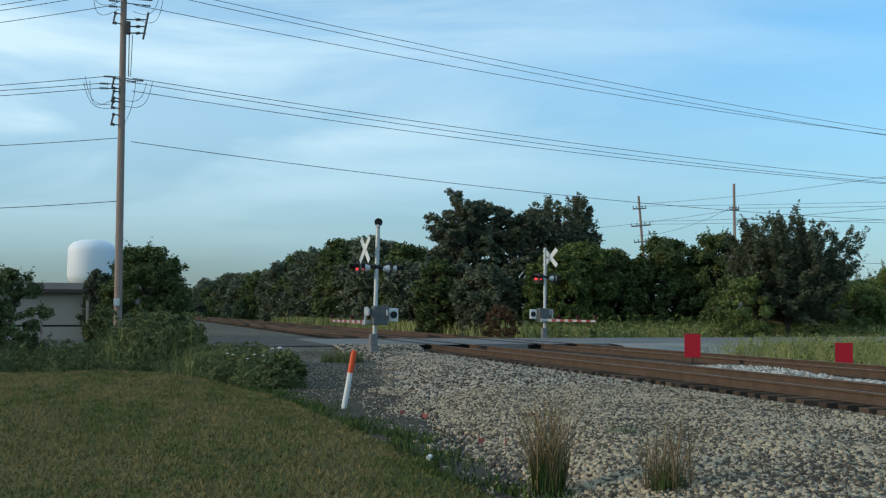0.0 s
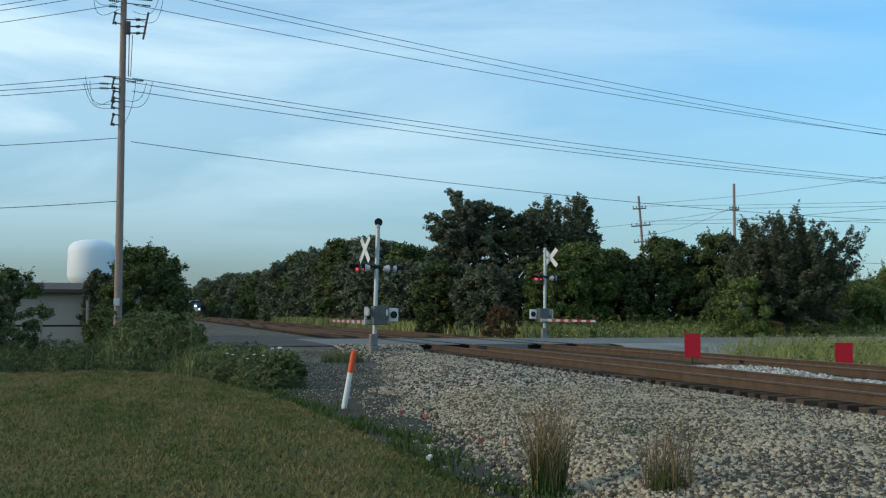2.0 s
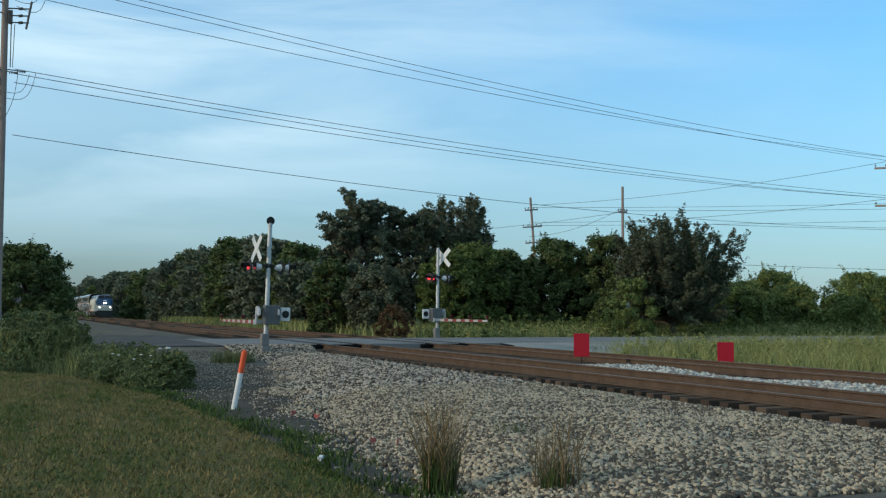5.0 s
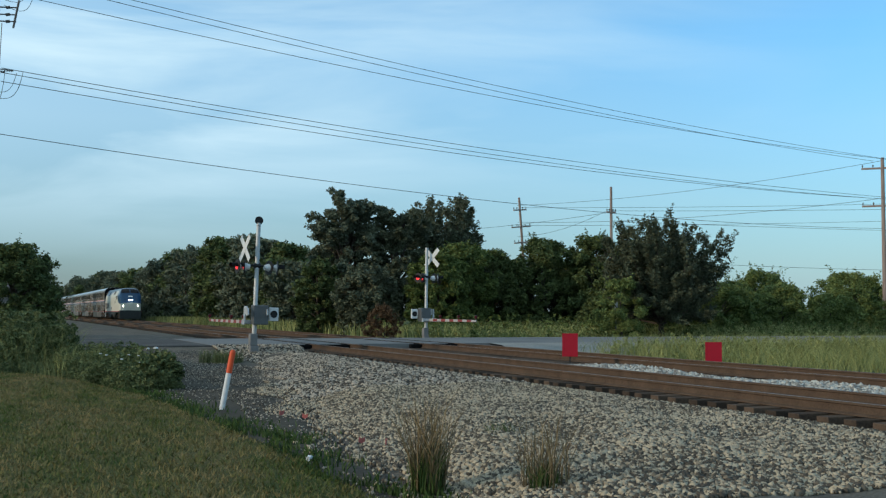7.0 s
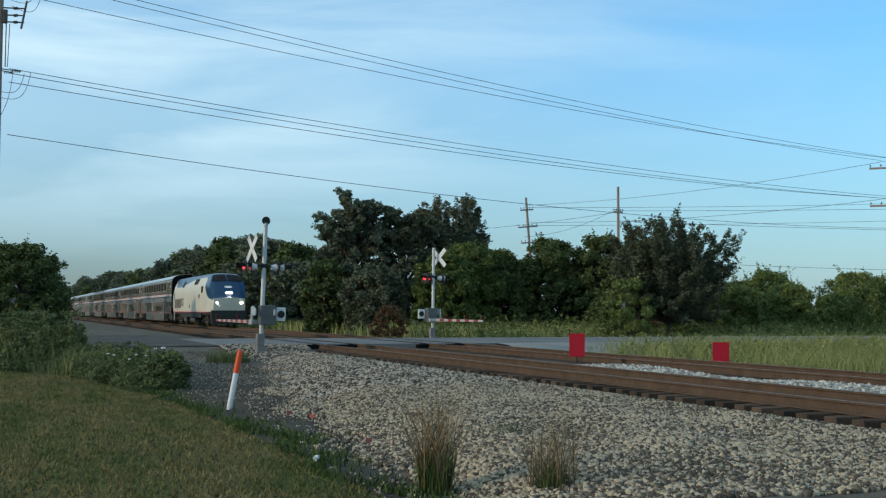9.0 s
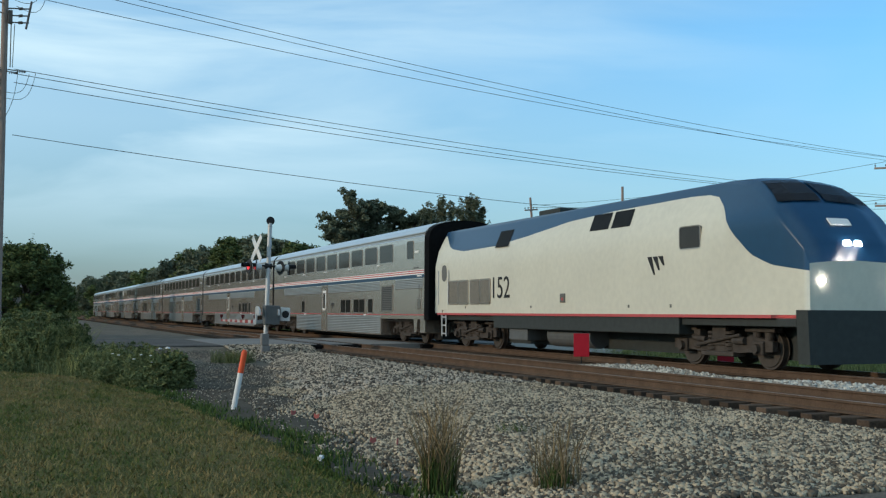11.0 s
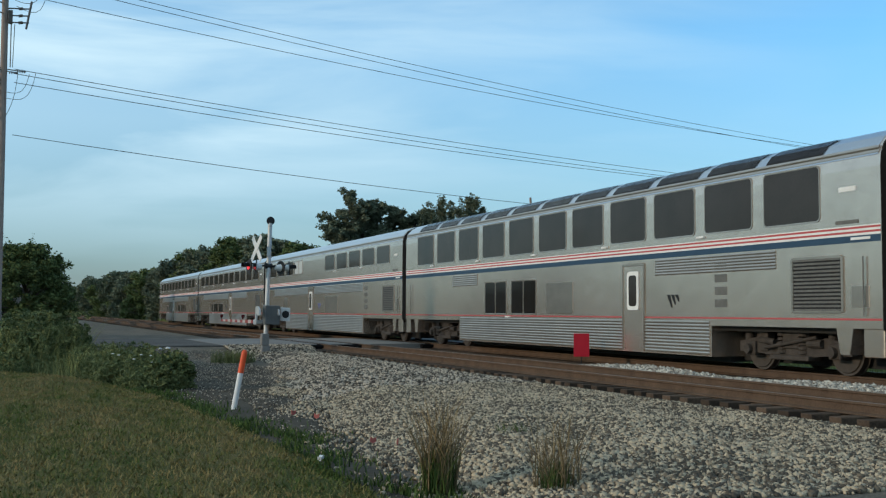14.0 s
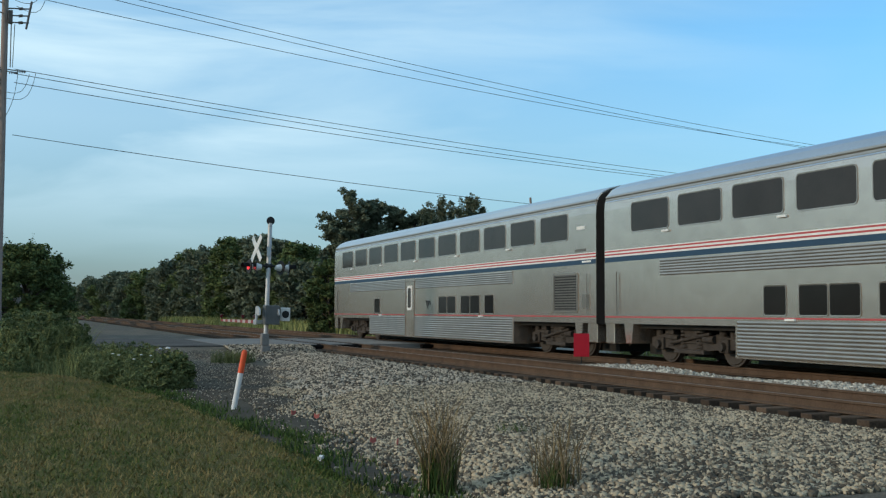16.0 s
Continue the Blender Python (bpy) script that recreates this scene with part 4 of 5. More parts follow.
def branch_tree(name, x, y, z0, top, half, label, leafmat, branches=90, trunk=0.2, size=0.1, count=45000, low=0.2, vc=0.5, sweep=1.0, fuzz=0.26, seed=0, shoots=5, group=""):
    """A tree whose leaves follow its limbs: boughs sweep out and up (sweep 1) or arch and droop (sweep -1), with leafy shoots along them."""
    r0 = np.random.default_rng(seed + 500)
    h = top - z0
    ob = thing(name, pose(x, y, z0), label, "tree", group)
    C, R = [], []
    bm = bmesh.new()
    for k in range(branches):
        v = low + (1 - low) * r0.random() ** 0.8
        prof = half * (max(0.02, 1 - ((v - vc) / (1.04 - vc)) ** 2) ** 0.42 if v > vc else 0.72 + 0.28 * v / vc)
        a, q = r0.random() * 2 * math.pi, 0.45 + 0.55 * r0.random() ** 0.5
        q *= 1.0 + 0.22 * noise.noise(Vector((math.cos(a) * 1.5 + seed, math.sin(a) * 1.5, v * 3.0)))
        tip = np.array((prof * q * math.cos(a), prof * q * math.sin(a), h * v * (0.90 + 0.08 * r0.random())))
        foot = np.array((0.0, 0.0, h * min(0.75, 0.12 + 0.5 * v * r0.random() + (0.25 * v if sweep < 0 else 0))))
        if sweep > 0:
            mid = np.array((tip[0] * 0.72, tip[1] * 0.72, foot[2] + (tip[2] - foot[2]) * 0.38))
        else:
            mid = np.array((tip[0] * 0.62, tip[1] * 0.62, max(tip[2], foot[2]) + 0.05 * h))
        curve = lambda s: (1 - s) ** 2 * foot + 2 * s * (1 - s) * mid + s * s * tip
        pts = [Vector(curve(s)) for s in (0, 0.33, 0.66, 1.0)]
        if k % 2 == 0:
            for i in range(3):
                rod(bm, pts[i], pts[i + 1], trunk * (0.32 - 0.09 * i), trunk * (0.23 - 0.09 * i), 5, caps=False)
        for s in np.linspace(0.4, 1.0, 9):
            C.append(curve(s))
            R.append(fuzz * (1.25 - 0.8 * s))
        for j in range(shoots):
            s = 0.4 + 0.6 * r0.random()
            p, along = curve(s), curve(min(1.0, s + 0.1)) - curve(s - 0.1)
            along = along / (np.linalg.norm(along) + 1e-6) + r0.normal(size=3) * 0.55 + np.array((0, 0, 0.35 * sweep))
            reach = half * (0.07 + 0.11 * r0.random()) * (1.0 if v < 0.85 else 0.7)
            for i in range(5):
                C.append(p + along * reach * (i + 1) / 5)
                R.append(fuzz * (0.8 - 0.12 * i))
    V, F = leaves(C, R, count, size)
    part("crown", soup("crown", V, F, leafmat), None, ob)
    p = Vector((0, 0, -0.15))
    for i in range(5):
        q = Vector((0.1 * math.sin(i * 2.1 + seed), 0.1 * math.cos(i * 1.7 + seed), h * 0.72 * (i + 1) / 5))
        rod(bm, p, q, trunk * (1 - i / 6), trunk * (1 - (i + 1) / 6), 8)
        p = q
    part("trunk", bm, M["bark"], ob, "grey-brown branching trunk")
    return ob


def stalks(name, pts, hmin, hmax, material, label, width=0.02, bend=0.35, heads=None, per=1, kind="stuff", category="weeds"):
    """Upright blades from points on the ground, each in three bent pieces."""
    pts = np.asarray(pts, float)
    n = len(pts)
    h = hmin + (hmax - hmin) * rng.random(n)
    a = rng.random(n) * 2 * np.pi
    w = width * (0.6 + 0.8 * rng.random(n))
    bx, by = np.cos(a) * bend * h * rng.random(n), np.sin(a) * bend * h * rng.random(n)
    b2 = rng.random(n) * 2 * np.pi
    sx, sy = np.cos(b2) * w, np.sin(b2) * w
    V = []
    for f, g in ((0, 1.0), (0.4, 0.85), (0.75, 0.55), (1.0, 0.08)):
        cx, cy, cz = pts[:, 0] + bx * f * f, pts[:, 1] + by * f * f, pts[:, 2] + h * f * (1 - 0.12 * f)
        V += [np.stack([cx - sx * g, cy - sy * g, cz], 1), np.stack([cx + sx * g, cy + sy * g, cz], 1)]
    V = np.stack(V, 1).reshape(-1, 3)
    o = np.arange(n)[:, None] * 8
    F = np.concatenate([o + np.array([[0, 1, 3, 2]]), o + np.array([[2, 3, 5, 4]]), o + np.array([[4, 5, 7, 6]])])
    return tagged(new(name, soup(name, V, F, material)), label, category, kind=kind)


def scatter(n, x0, x1, y0, y1, z=-0.5):
    return np.stack([x0 + (x1 - x0) * rng.random(n), y0 + (y1 - y0) * rng.random(n), np.full(n, z)], 1)


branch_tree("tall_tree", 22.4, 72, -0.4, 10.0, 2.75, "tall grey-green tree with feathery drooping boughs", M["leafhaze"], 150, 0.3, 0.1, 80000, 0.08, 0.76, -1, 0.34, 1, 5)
branch_tree("tall_tree", 25.8, 71, -0.4, 9.2, 2.3, "dense dark green tree beside a taller one", M["leafdark"], 100, 0.25, 0.1, 56000, 0.08, 0.74, -1, 0.34, 2, 5)
branch_tree("tall_tree", 30.9, 75, -0.4, 10.6, 3.1, "tall leafy tree with upright shoots", M["leafdark"], 170, 0.28, 0.105, 76000, 0.35, 0.72, 1, 0.36, 3, 5)
branch_tree("broad_tree", 35.3, 52.4, -0.4, 7.0, 3.8, "broad dark tree with ragged spreading boughs", M["leafdeep"], 260, 0.2, 0.08, 125000, 0.16, 0.6, 1, 0.3, 4, 4)
for i, (x, y, top, half, mm, sd) in enumerate(((28.4, 65.5, 5.6, 2.4, "leaflight", 5), (31.6, 67.5, 5.4, 2.6, "leaf", 6), (35.2, 67.0, 6.2, 2.6, "leaf", 7), (38.2, 65.0, 6.4, 2.5, "leaf", 8), (40.5, 63, 6.0, 2.6, "leaf", 9),
                                              (25.9, 63.5, 4.9, 2.0, "leaflight", 10), (22.0, 66, 4.2, 2.2, "leafdark", 12), (19.8, 70, 4.6, 1.6, "leaf", 13), (30, 70.5, 4.6, 2.6, "leafdark", 14), (33.4, 71, 4.8, 2.6, "leafdark", 15), (36.8, 70, 5.0, 2.6, "leafdark", 16), (39.8, 68.5, 5.0, 2.6, "leafdark", 17), (43.2, 62, 4.2, 2.6, "leaf", 18), (37, 60, 3.4, 2.2, "leaf", 19))):
    tree("hedge_tree", x, y, -0.4, top, half, "bushy green tree in a hedgerow", M[mm], 0.12, 46, 7500, 0.16, 0.02, 0, seed=sd, spiky=0.35, group="hedgerow trees")
tree("shrub", 31.6, 50.9, -0.4, 3.0, 1.35, "small round light green shrub", M["leafbright"], 0.08, 30, 4000, 0.1, 0.02, seed=20, spiky=0.3, category="shrub")
# tree line along the far side of the tracks; most carry painted distance haze
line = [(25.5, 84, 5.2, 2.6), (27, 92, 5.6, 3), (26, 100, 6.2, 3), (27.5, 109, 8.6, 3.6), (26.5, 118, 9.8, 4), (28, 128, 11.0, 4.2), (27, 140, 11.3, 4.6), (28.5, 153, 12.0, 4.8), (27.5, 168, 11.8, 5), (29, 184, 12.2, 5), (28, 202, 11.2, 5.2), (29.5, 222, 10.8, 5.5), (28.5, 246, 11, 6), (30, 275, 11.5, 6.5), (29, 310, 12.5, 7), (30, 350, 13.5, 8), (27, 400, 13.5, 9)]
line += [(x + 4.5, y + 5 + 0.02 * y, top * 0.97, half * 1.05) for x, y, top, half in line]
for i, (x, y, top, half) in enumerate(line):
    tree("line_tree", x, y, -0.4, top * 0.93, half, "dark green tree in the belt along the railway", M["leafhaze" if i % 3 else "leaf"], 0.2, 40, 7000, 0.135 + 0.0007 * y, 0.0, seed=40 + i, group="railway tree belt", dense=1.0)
for i, (x, y, top, half) in enumerate(((15, 470, 10, 14), (-2, 480, 10, 15), (36, 460, 12, 13), (-20, 470, 10, 14))):
    tree("line_tree", x, y, -0.4, top, half, "hazy distant tree closing the view along the railway", M["leafdark"], 0.3, 60, 5000, 0.55, 0.0, seed=70 + i, group="railway tree belt", dense=1.0)
# far right
right = [(50, 66, 3.4, 2.6), (54.5, 68, 4.5, 2.6), (58, 70, 3.6, 2.8), (62, 66, 4.3, 3), (66, 64, 4.0, 3), (70, 62, 4.8, 3), (46, 60, 2.9, 2.2), (50, 55, 2.4, 2.0), (54, 52, 2.5, 2.2), (58, 49, 2.8, 2.2), (43, 57, 2.8, 2.2), (75, 66, 5, 3.5), (62, 58, 2.6, 2.4), (66, 56, 3.0, 2.6), (70, 57, 3.4, 2.6), (52, 62, 3.2, 2.4), (57, 60, 3.0, 2.4), (47.5, 64, 3.3, 2.4), (61, 75, 4.6, 3), (67, 72, 4.6, 3)]
for i, (x, y, top, half) in enumerate(right):
    tree("bush", x, y, -0.4, top, half, "light green bush at the edge of a field", M["leafbright" if i % 2 else "leaflight"], 0.1, 34, 4500, 0.14, 0.0, seed=90 + i, spiky=0.4, category="bush", group="field edge bushes")
tree("russet_shrub", 18.6, 53.2, -0.5, 1.5, 0.9, "low reddish-brown dying shrub", M["russet"], 0.04, 24, 3200, 0.07, 0.0, seed=31, spiky=0.4, category="shrub")
ob = thing("roadside_marker", pose(31.5, 51.2, -0.5), "slim white roadside marker on a post", "marker post")
part("post", rod(bmesh.new(), (0, 0, -0.1), (0, 0, 1.75), 0.03, n=8), M["box"], ob)
part("plate", box(bmesh.new(), -0.1, 0.1, -0.05, -0.035, 1.35, 2.35, 0.01), M["sign"], ob, "white narrow plate")
# left side
tree("round_tree", 0.6, 55, -0.4, 4.2, 2.0, "round dark green tree beside the line", M["leaf"], 0.16, 70, 12000, 0.12, 0.0, seed=110, spiky=0.5)
# row added out of sight behind the round tree, to shade the far train
for i, (x, y, top, half) in enumerate(((0.8, 92, 5.6, 2.2), (1.4, 108, 6.2, 2.6), (0.2, 124, 6.6, 3), (1.6, 142, 7.4, 3.2), (0.4, 162, 8, 3.6), (2.2, 186, 9, 4), (0.6, 212, 9.5, 4.5), (2.4, 245, 10, 5))):
    tree("line_tree", x, y, -0.5, top, half, "unseen dark green tree added to shade the far train", M["leafdark"], 0.18, 34, 5600, 0.15 + 0.0007 * y, 0.0, seed=170 + i, group="railway tree belt", dense=1.0)
tree("round_tree", -1.7, 59, -0.4, 3.3, 0.9, "dark green tree in front of a roof", M["leafdark"], 0.14, 40, 7000, 0.12, 0.0, seed=111, spiky=0.3)
for i, (x, y, top, half) in enumerate(((-3.4, 34, 2.4, 0.9), (-4.6, 33.5, 2.0, 1.1), (-5.8, 34, 2.6, 1.2), (-8, 35, 2.6, 1.6), (0.6, 36, 1.0, 0.8), (3.3, 24.2, 0.15, 0.42), (-0.9, 40, 1.2, 0.7))):
    tree("weed_bush", x, y, -0.5, top, half, "overgrown dark green bush at the lawn's edge", M["weed"], 0.05, 34, 3600, 0.075, 0.0, seed=130 + i, spiky=0.8, category="bush", group="bushes at the lawn edge")

def weed_mass(pts, h0, h1, count, size, m, label):
    """Leafy stems standing close together: columns of small leaves over the given feet."""
    C, R = [], []
    for x, y, z in pts:
        h = h0 + (h1 - h0) * rng.random()
        for k in range(4):
            C.append((x + 0.1 * rng.normal(), y + 0.1 * rng.normal(), z + h * (0.2 + 0.26 * k)))
            R.append(0.20 - 0.035 * k)
    V, F = leaves(C, R, count, size, 0.9, 0.25)
    return tagged(new("weeds", soup("weeds", V, F, M[m])), label, "weeds", kind="stuff")


weed_mass(scatter(420, -14, 2.2, 29.9, 34.5, -0.55), 0.3, 0.9, 90000, 0.04, "weed", "leafy dark green weeds behind the lawn")
weed_mass(scatter(240, -12, 1.2, 34.5, 38.5, -0.55), 0.35, 0.8, 20000, 0.055, "weed", "leafy weeds between the lawn and the road")
weed_mass(scatter(60, 2.4, 3.5, 23.6, 27, -0.55), 0.15, 0.6, 24000, 0.032, "weed", "leafy green weeds at the lawn's corner")
weed_mass(scatter(200, 1.6, 3.7, 25.5, 34, -0.55), 0.2, 0.85, 60000, 0.032, "weed", "leafy green weeds beside the gravel")
weed_mass(scatter(240, 20.8, 55, 26, 39, -0.55), 0.15, 0.5, 14000, 0.07, "reed", "low yellow-green weeds among the grass")
weed_mass(scatter(900, 20.8, 66, 50.5, 64, -0.55), 0.5, 1.7, 52000, 0.085, "leaflight", "leafy weeds beyond the road")
weed_mass(scatter(210, -0.5, 2.1, 31.2, 36, -0.55), 0.7, 1.75, 80000, 0.042, "weed", "tall leafy weeds in front of the trees")
stalks("tall_weeds", scatter(900, -0.7, 2.1, 31, 35.5), 0.8, 1.7, M["reed"], "tall pale green seeding weeds behind the lawn", 0.007, 0.7)
stalks("tall_weeds", scatter(400, 1.3, 2.9, 28, 33), 0.5, 1.05, M["reed"], "pale green seeding weeds near the road", 0.006, 0.8)
stalks("tall_weeds", scatter(3000, -14, 2.6, 29.9, 34.5), 0.4, 1.1, M["weed"], "tall dark green weeds behind the lawn", 0.006, 0.8)
stalks("tall_weeds", np.concatenate([scatter(800, 2.2, 3.6, 24, 32), scatter(600, 0.6, 3.0, 26.5, 31)]), 0.2, 0.75, M["weed"], "tall green weeds beside the gravel", 0.006, 0.9)
stalks("field_grass", scatter(30000, 21.2, 60, 22, 38.2, -0.5), 0.3, 0.9, M["reed"], "tall yellow-green grass beside the tracks", 0.007, 1.0)
stalks("field_grass", scatter(16000, 22.8, 64, 32, 38.4, -0.5), 0.65, 1.15, M["reed"], "taller seeding grass hiding the road", 0.007, 0.9)
weed_mass(scatter(620, 23, 62, 31, 38.4, -0.55), 0.4, 0.95, 40000, 0.06, "reed", "leafy yellow-green weeds before the road")
stalks("field_grass", scatter(15000, 20.5, 70, 50.5, 62, -0.5), 0.5, 1.6, M["reed"], "tall pale green grass beyond the road", 0.009, 1.0)
weed_mass(scatter(700, 20.5, 50, 50.2, 56, -0.55), 0.4, 1.1, 40000, 0.07, "reed", "soft yellow-green weeds along the road")
stalks("field_grass", scatter(9000, 19.6, 25, 52, 160, -0.5), 0.6, 1.3, M["reed"], "long grass along the railway", 0.04)


n = 150000
px, py = -9 + 12.6 * rng.random(n), 7.5 + 22 * rng.random(n) ** 1.3
keep = px < np.array([lawn_edge(v) for v in py]) + 0.15 * rng.normal(size=n)
q = np.array([(x, y, lawn_z(x, y, lawn_edge(y) + 0.1) - 0.01) for x, y in zip(px[keep], py[keep])])
n = len(q)
a, hh = rng.random(n) * 2 * np.pi, 0.025 + 0.04 * rng.random(n)
w = np.stack([np.cos(a), np.sin(a), np.zeros(n)], 1) * (0.008 + 0.006 * rng.random(n))[:, None]
tip = np.stack([rng.normal(size=n) * 0.03, rng.normal(size=n) * 0.03, hh], 1)
tagged(new("lawn_grass", soup("lawn_grass", np.stack([q - w, q + w, q + tip], 1).reshape(-1, 3), np.arange(3 * n).reshape(-1, 3), M["lawnblade"])), "short mown grass blades, partly dry", "grass", kind="stuff")
n = 5200
py = 7 + 22.4 * rng.random(n)
px = np.array([lawn_edge(v) for v in py]) + 0.1 + np.abs(rng.normal(size=n)) * 0.35 - 0.2 + 0.55 * np.array([noise.noise(Vector((v * 0.6, 7, 1))) for v in py])
stalks("verge_grass", np.stack([px, py, np.full(n, -0.48)], 1), 0.04, 0.12, M["blade"], "green unmown grass along the lawn's edge", 0.010, 0.8, category="grass")


def clump(x, y, z, n, rad, h0, h1, m, label):
    a, r = rng.random(n) * 2 * np.pi, rad * rng.random(n) ** 0.5
    return stalks("grass_clump", np.stack([x + r * np.cos(a), y + r * np.sin(a), np.full(n, z)], 1), h0, h1, M[m], label, 0.0055, 0.6, kind="thing", category="grass")


clump(3.72, 9.35, -0.45, 240, 0.15, 0.2, 0.55, "blade", "green tuft at the foot of a dry grass clump")
clump(3.75, 9.4, -0.45, 170, 0.17, 0.55, 1.12, "straw", "tall airy clump of dry seeding grass in the gravel")
clump(4.55, 8.6, -0.45, 130, 0.22, 0.5, 0.98, "straw", "thin clump of dry brown grass")
clump(4.5, 8.5, -0.45, 110, 0.13, 0.15, 0.45, "blade", "green blades among dry grass")
for x, y, n in ((6.9, 35.5, 420), (6.5, 35.9, 300), (7.25, 35.8, 240)):
    clump(x, y, -0.5, n, 0.36, 0.2, 0.58, "weed", "tuft of fine green grass near the crossing signal")
clump(5.65, 11.75, -0.4, 120, 0.22, 0.12, 0.4, "blade", "small green weed in the gravel")

# ---------------------------------------------------------------- crossing signals
def lamp_unit(parent, m, lit):
    bm = bmesh.new()
    rod(bm, (0, 0, 0), (0, 0.03, 0), 0.25, n=24)
    u = part("lamp", bm, M["dark"], parent, "black round signal lamp", m)
    bm = bmesh.new()
    rod(bm, (0, 0.03, 0), (0, 0.05, 0), 0.11, n=20)
    part("lens", bm, M["redlamp" if lit else "darkred"], u, "red lens" + (", lit" if lit else ""))
    bm = bmesh.new()
    for k in range(9):
        a0, a1 = radians(-10 + 22 * k), radians(-10 + 22 * (k + 1))
        q = [(0.13 * math.cos(a0), 0.03, 0.13 * math.sin(a0)), (0.13 * math.cos(a1), 0.03, 0.13 * math.sin(a1)), (0.13 * math.cos(a1), 0.27, 0.13 * math.sin(a1) + 0.01), (0.13 * math.cos(a0), 0.27, 0.13 * math.sin(a0) + 0.01)]
        bm.faces.new([bm.verts.new(v) for v in q])
    bmesh.ops.solidify(bm, geom=bm.faces[:], thickness=0.008)
    part("hood", bm, M["dark"], u)
    bm = bmesh.new()
    rod(bm, (0, -0.18, 0), (0, 0, 0), 0.08, 0.14, n=14)
    part("housing", bm, M["sign"], u, "white metal housing")


def crossing_signal(m, label, arm_yaw, arm_len, buck, lamps, box_side, bell, height):
    ob = thing("crossing_signal", m, label, "crossing signal", "level crossing signals")
    bm = bmesh.new()
    box(bm, -0.15, 0.15, -0.15, 0.15, -0.5, 0.0, 0.03)
    box(bm, -0.17, 0.1, -0.14, 0.14, 0.0, 0.42, 0.03)
    part("base", bm, M["concrete"], ob, "grey foundation and junction base")
    bm = bmesh.new()
    rod(bm, (0, 0, 0.2), (0, 0, height), 0.082, 0.076, 16)
    rod(bm, (0, 0, 0.3), (0, 0, 0.42), 0.10, 0.075, 16)
    part("mast", bm, M["alu"], ob, "bright aluminium mast")
    if bell:
        bm = bmesh.new()
        rod(bm, (0, -0.05, height + 0.08), (0, 0.05, height + 0.08), 0.15, 0.13, 24)
        rod(bm, (0, 0, height - 0.12), (0, 0, height + 0.02), 0.08, 0.05, 14)
        part("bell", bm, M["dark"], ob, "dark round crossing bell")
    bm = bmesh.new()
    box(bm, -0.27, 0.27, -0.24, 0.24, -0.34, 0.34, 0.03)
    rod(bm, (0, -0.25, 0.28), (0, -0.28, 0.28), 0.03, n=10)
    case = part("gate_mechanism", bm, M["box"], ob, "grey steel gate mechanism case", pose(box_side * 0.14, -0.12, 1.08))
    bm = bmesh.new()
    box(bm, -0.2, -0.02, -0.26, -0.245, -0.08, 0.1)
    part("case_door", bm, M["box"], case)
    bm = bmesh.new()
    box(bm, -0.17, 0.17, -0.05, 0.05, -0.24, 0.24, 0.02)
    plt = part("cable_box", bm, M["sign"], ob, "white box with a dark ring", pose(box_side * 0.66, -0.05, 1.12))
    bm = bmesh.new()
    rod(bm, (0, -0.07, 0), (0, -0.05, 0), 0.13, n=20)
    part("ring", bm, M["dark"], plt)
    # gate arm with its counterweight
    y = pose(0, 0, 1.02, 0, 0, arm_yaw)
    bm = bmesh.new()
    for s in (-0.34, 0.34):
        plate(bm, [(-0.5, 0.06), (-0.46, 0.24), (-0.1, 0.36), (0.14, 0.36), (0.2, 0.28), (0.2, -0.1), (0.5, -0.12), (0.5, -0.29), (0.06, -0.29), (0.02, -0.24), (0.02, 0.1), (-0.3, 0.02)], "x", s - 0.025, s + 0.025)
    box(bm, -0.3, 0.3, 0.4, 0.5, -0.27, -0.13, 0.01)
    part("counterweight", bm, M["alu"], ob, "dull aluminium gate arm bracket", y)
    n = int(arm_len / 0.52)
    for k in range(n):
        bm = bmesh.new()
        w = 0.068 - 0.022 * k / n
        box(bm, -0.02, 0.02, 0.5 + 0.52 * k, 0.5 + 0.52 * (k + 1) - 0.002, -0.2 - w, -0.2 + w, 0.004)
        part("gate_arm_band", bm, M["bandred" if k % 2 else "bandwhite"], ob, "red band of the gate arm" if k % 2 else "white band of the gate arm", y)
    for k in (1.9, 4.2, arm_len + 0.2):
        bm = bmesh.new()
        rod(bm, (0, k, -0.13), (0, k, -0.06), 0.03, n=10)
        box(bm, -0.06, 0.06, k - 0.05, k + 0.05, -0.06, 0.05, 0.015)
        part("gate_lamp", bm, M["darkred"], ob, "red gate lamp", y)
    # crossbuck
    bz, bx, byaw = buck
    for a in (45, -45):
        bm = bmesh.new()
        box(bm, -0.6, 0.6, -0.012 + 0.012 * (a > 0), 0.012 * (a > 0), -0.11, 0.11, 0.003)
        part("crossbuck_blade", bm, M["sign"], ob, "white crossbuck blade", pose(bx, 0, bz, 0, 0, byaw) @ pose(0, -0.1, 0, 0, a, 0))
    bm = bmesh.new()
    rod(bm, (-0.75, 0, 0), (0.75, 0, 0), 0.035, n=10)
    rod(bm, (-0.12, 0, 0), (0.12, 0, 0), 0.10, n=12)
    part("lamp_crossarm", bm, M["dark"], ob, "", pose(0, 0, lamps[0]))
    for x, yaw, lit in lamps[1]:
        lamp_unit(ob, pose(x, 0, lamps[0] - 0.05, 0, 0, yaw), lit)
    return ob


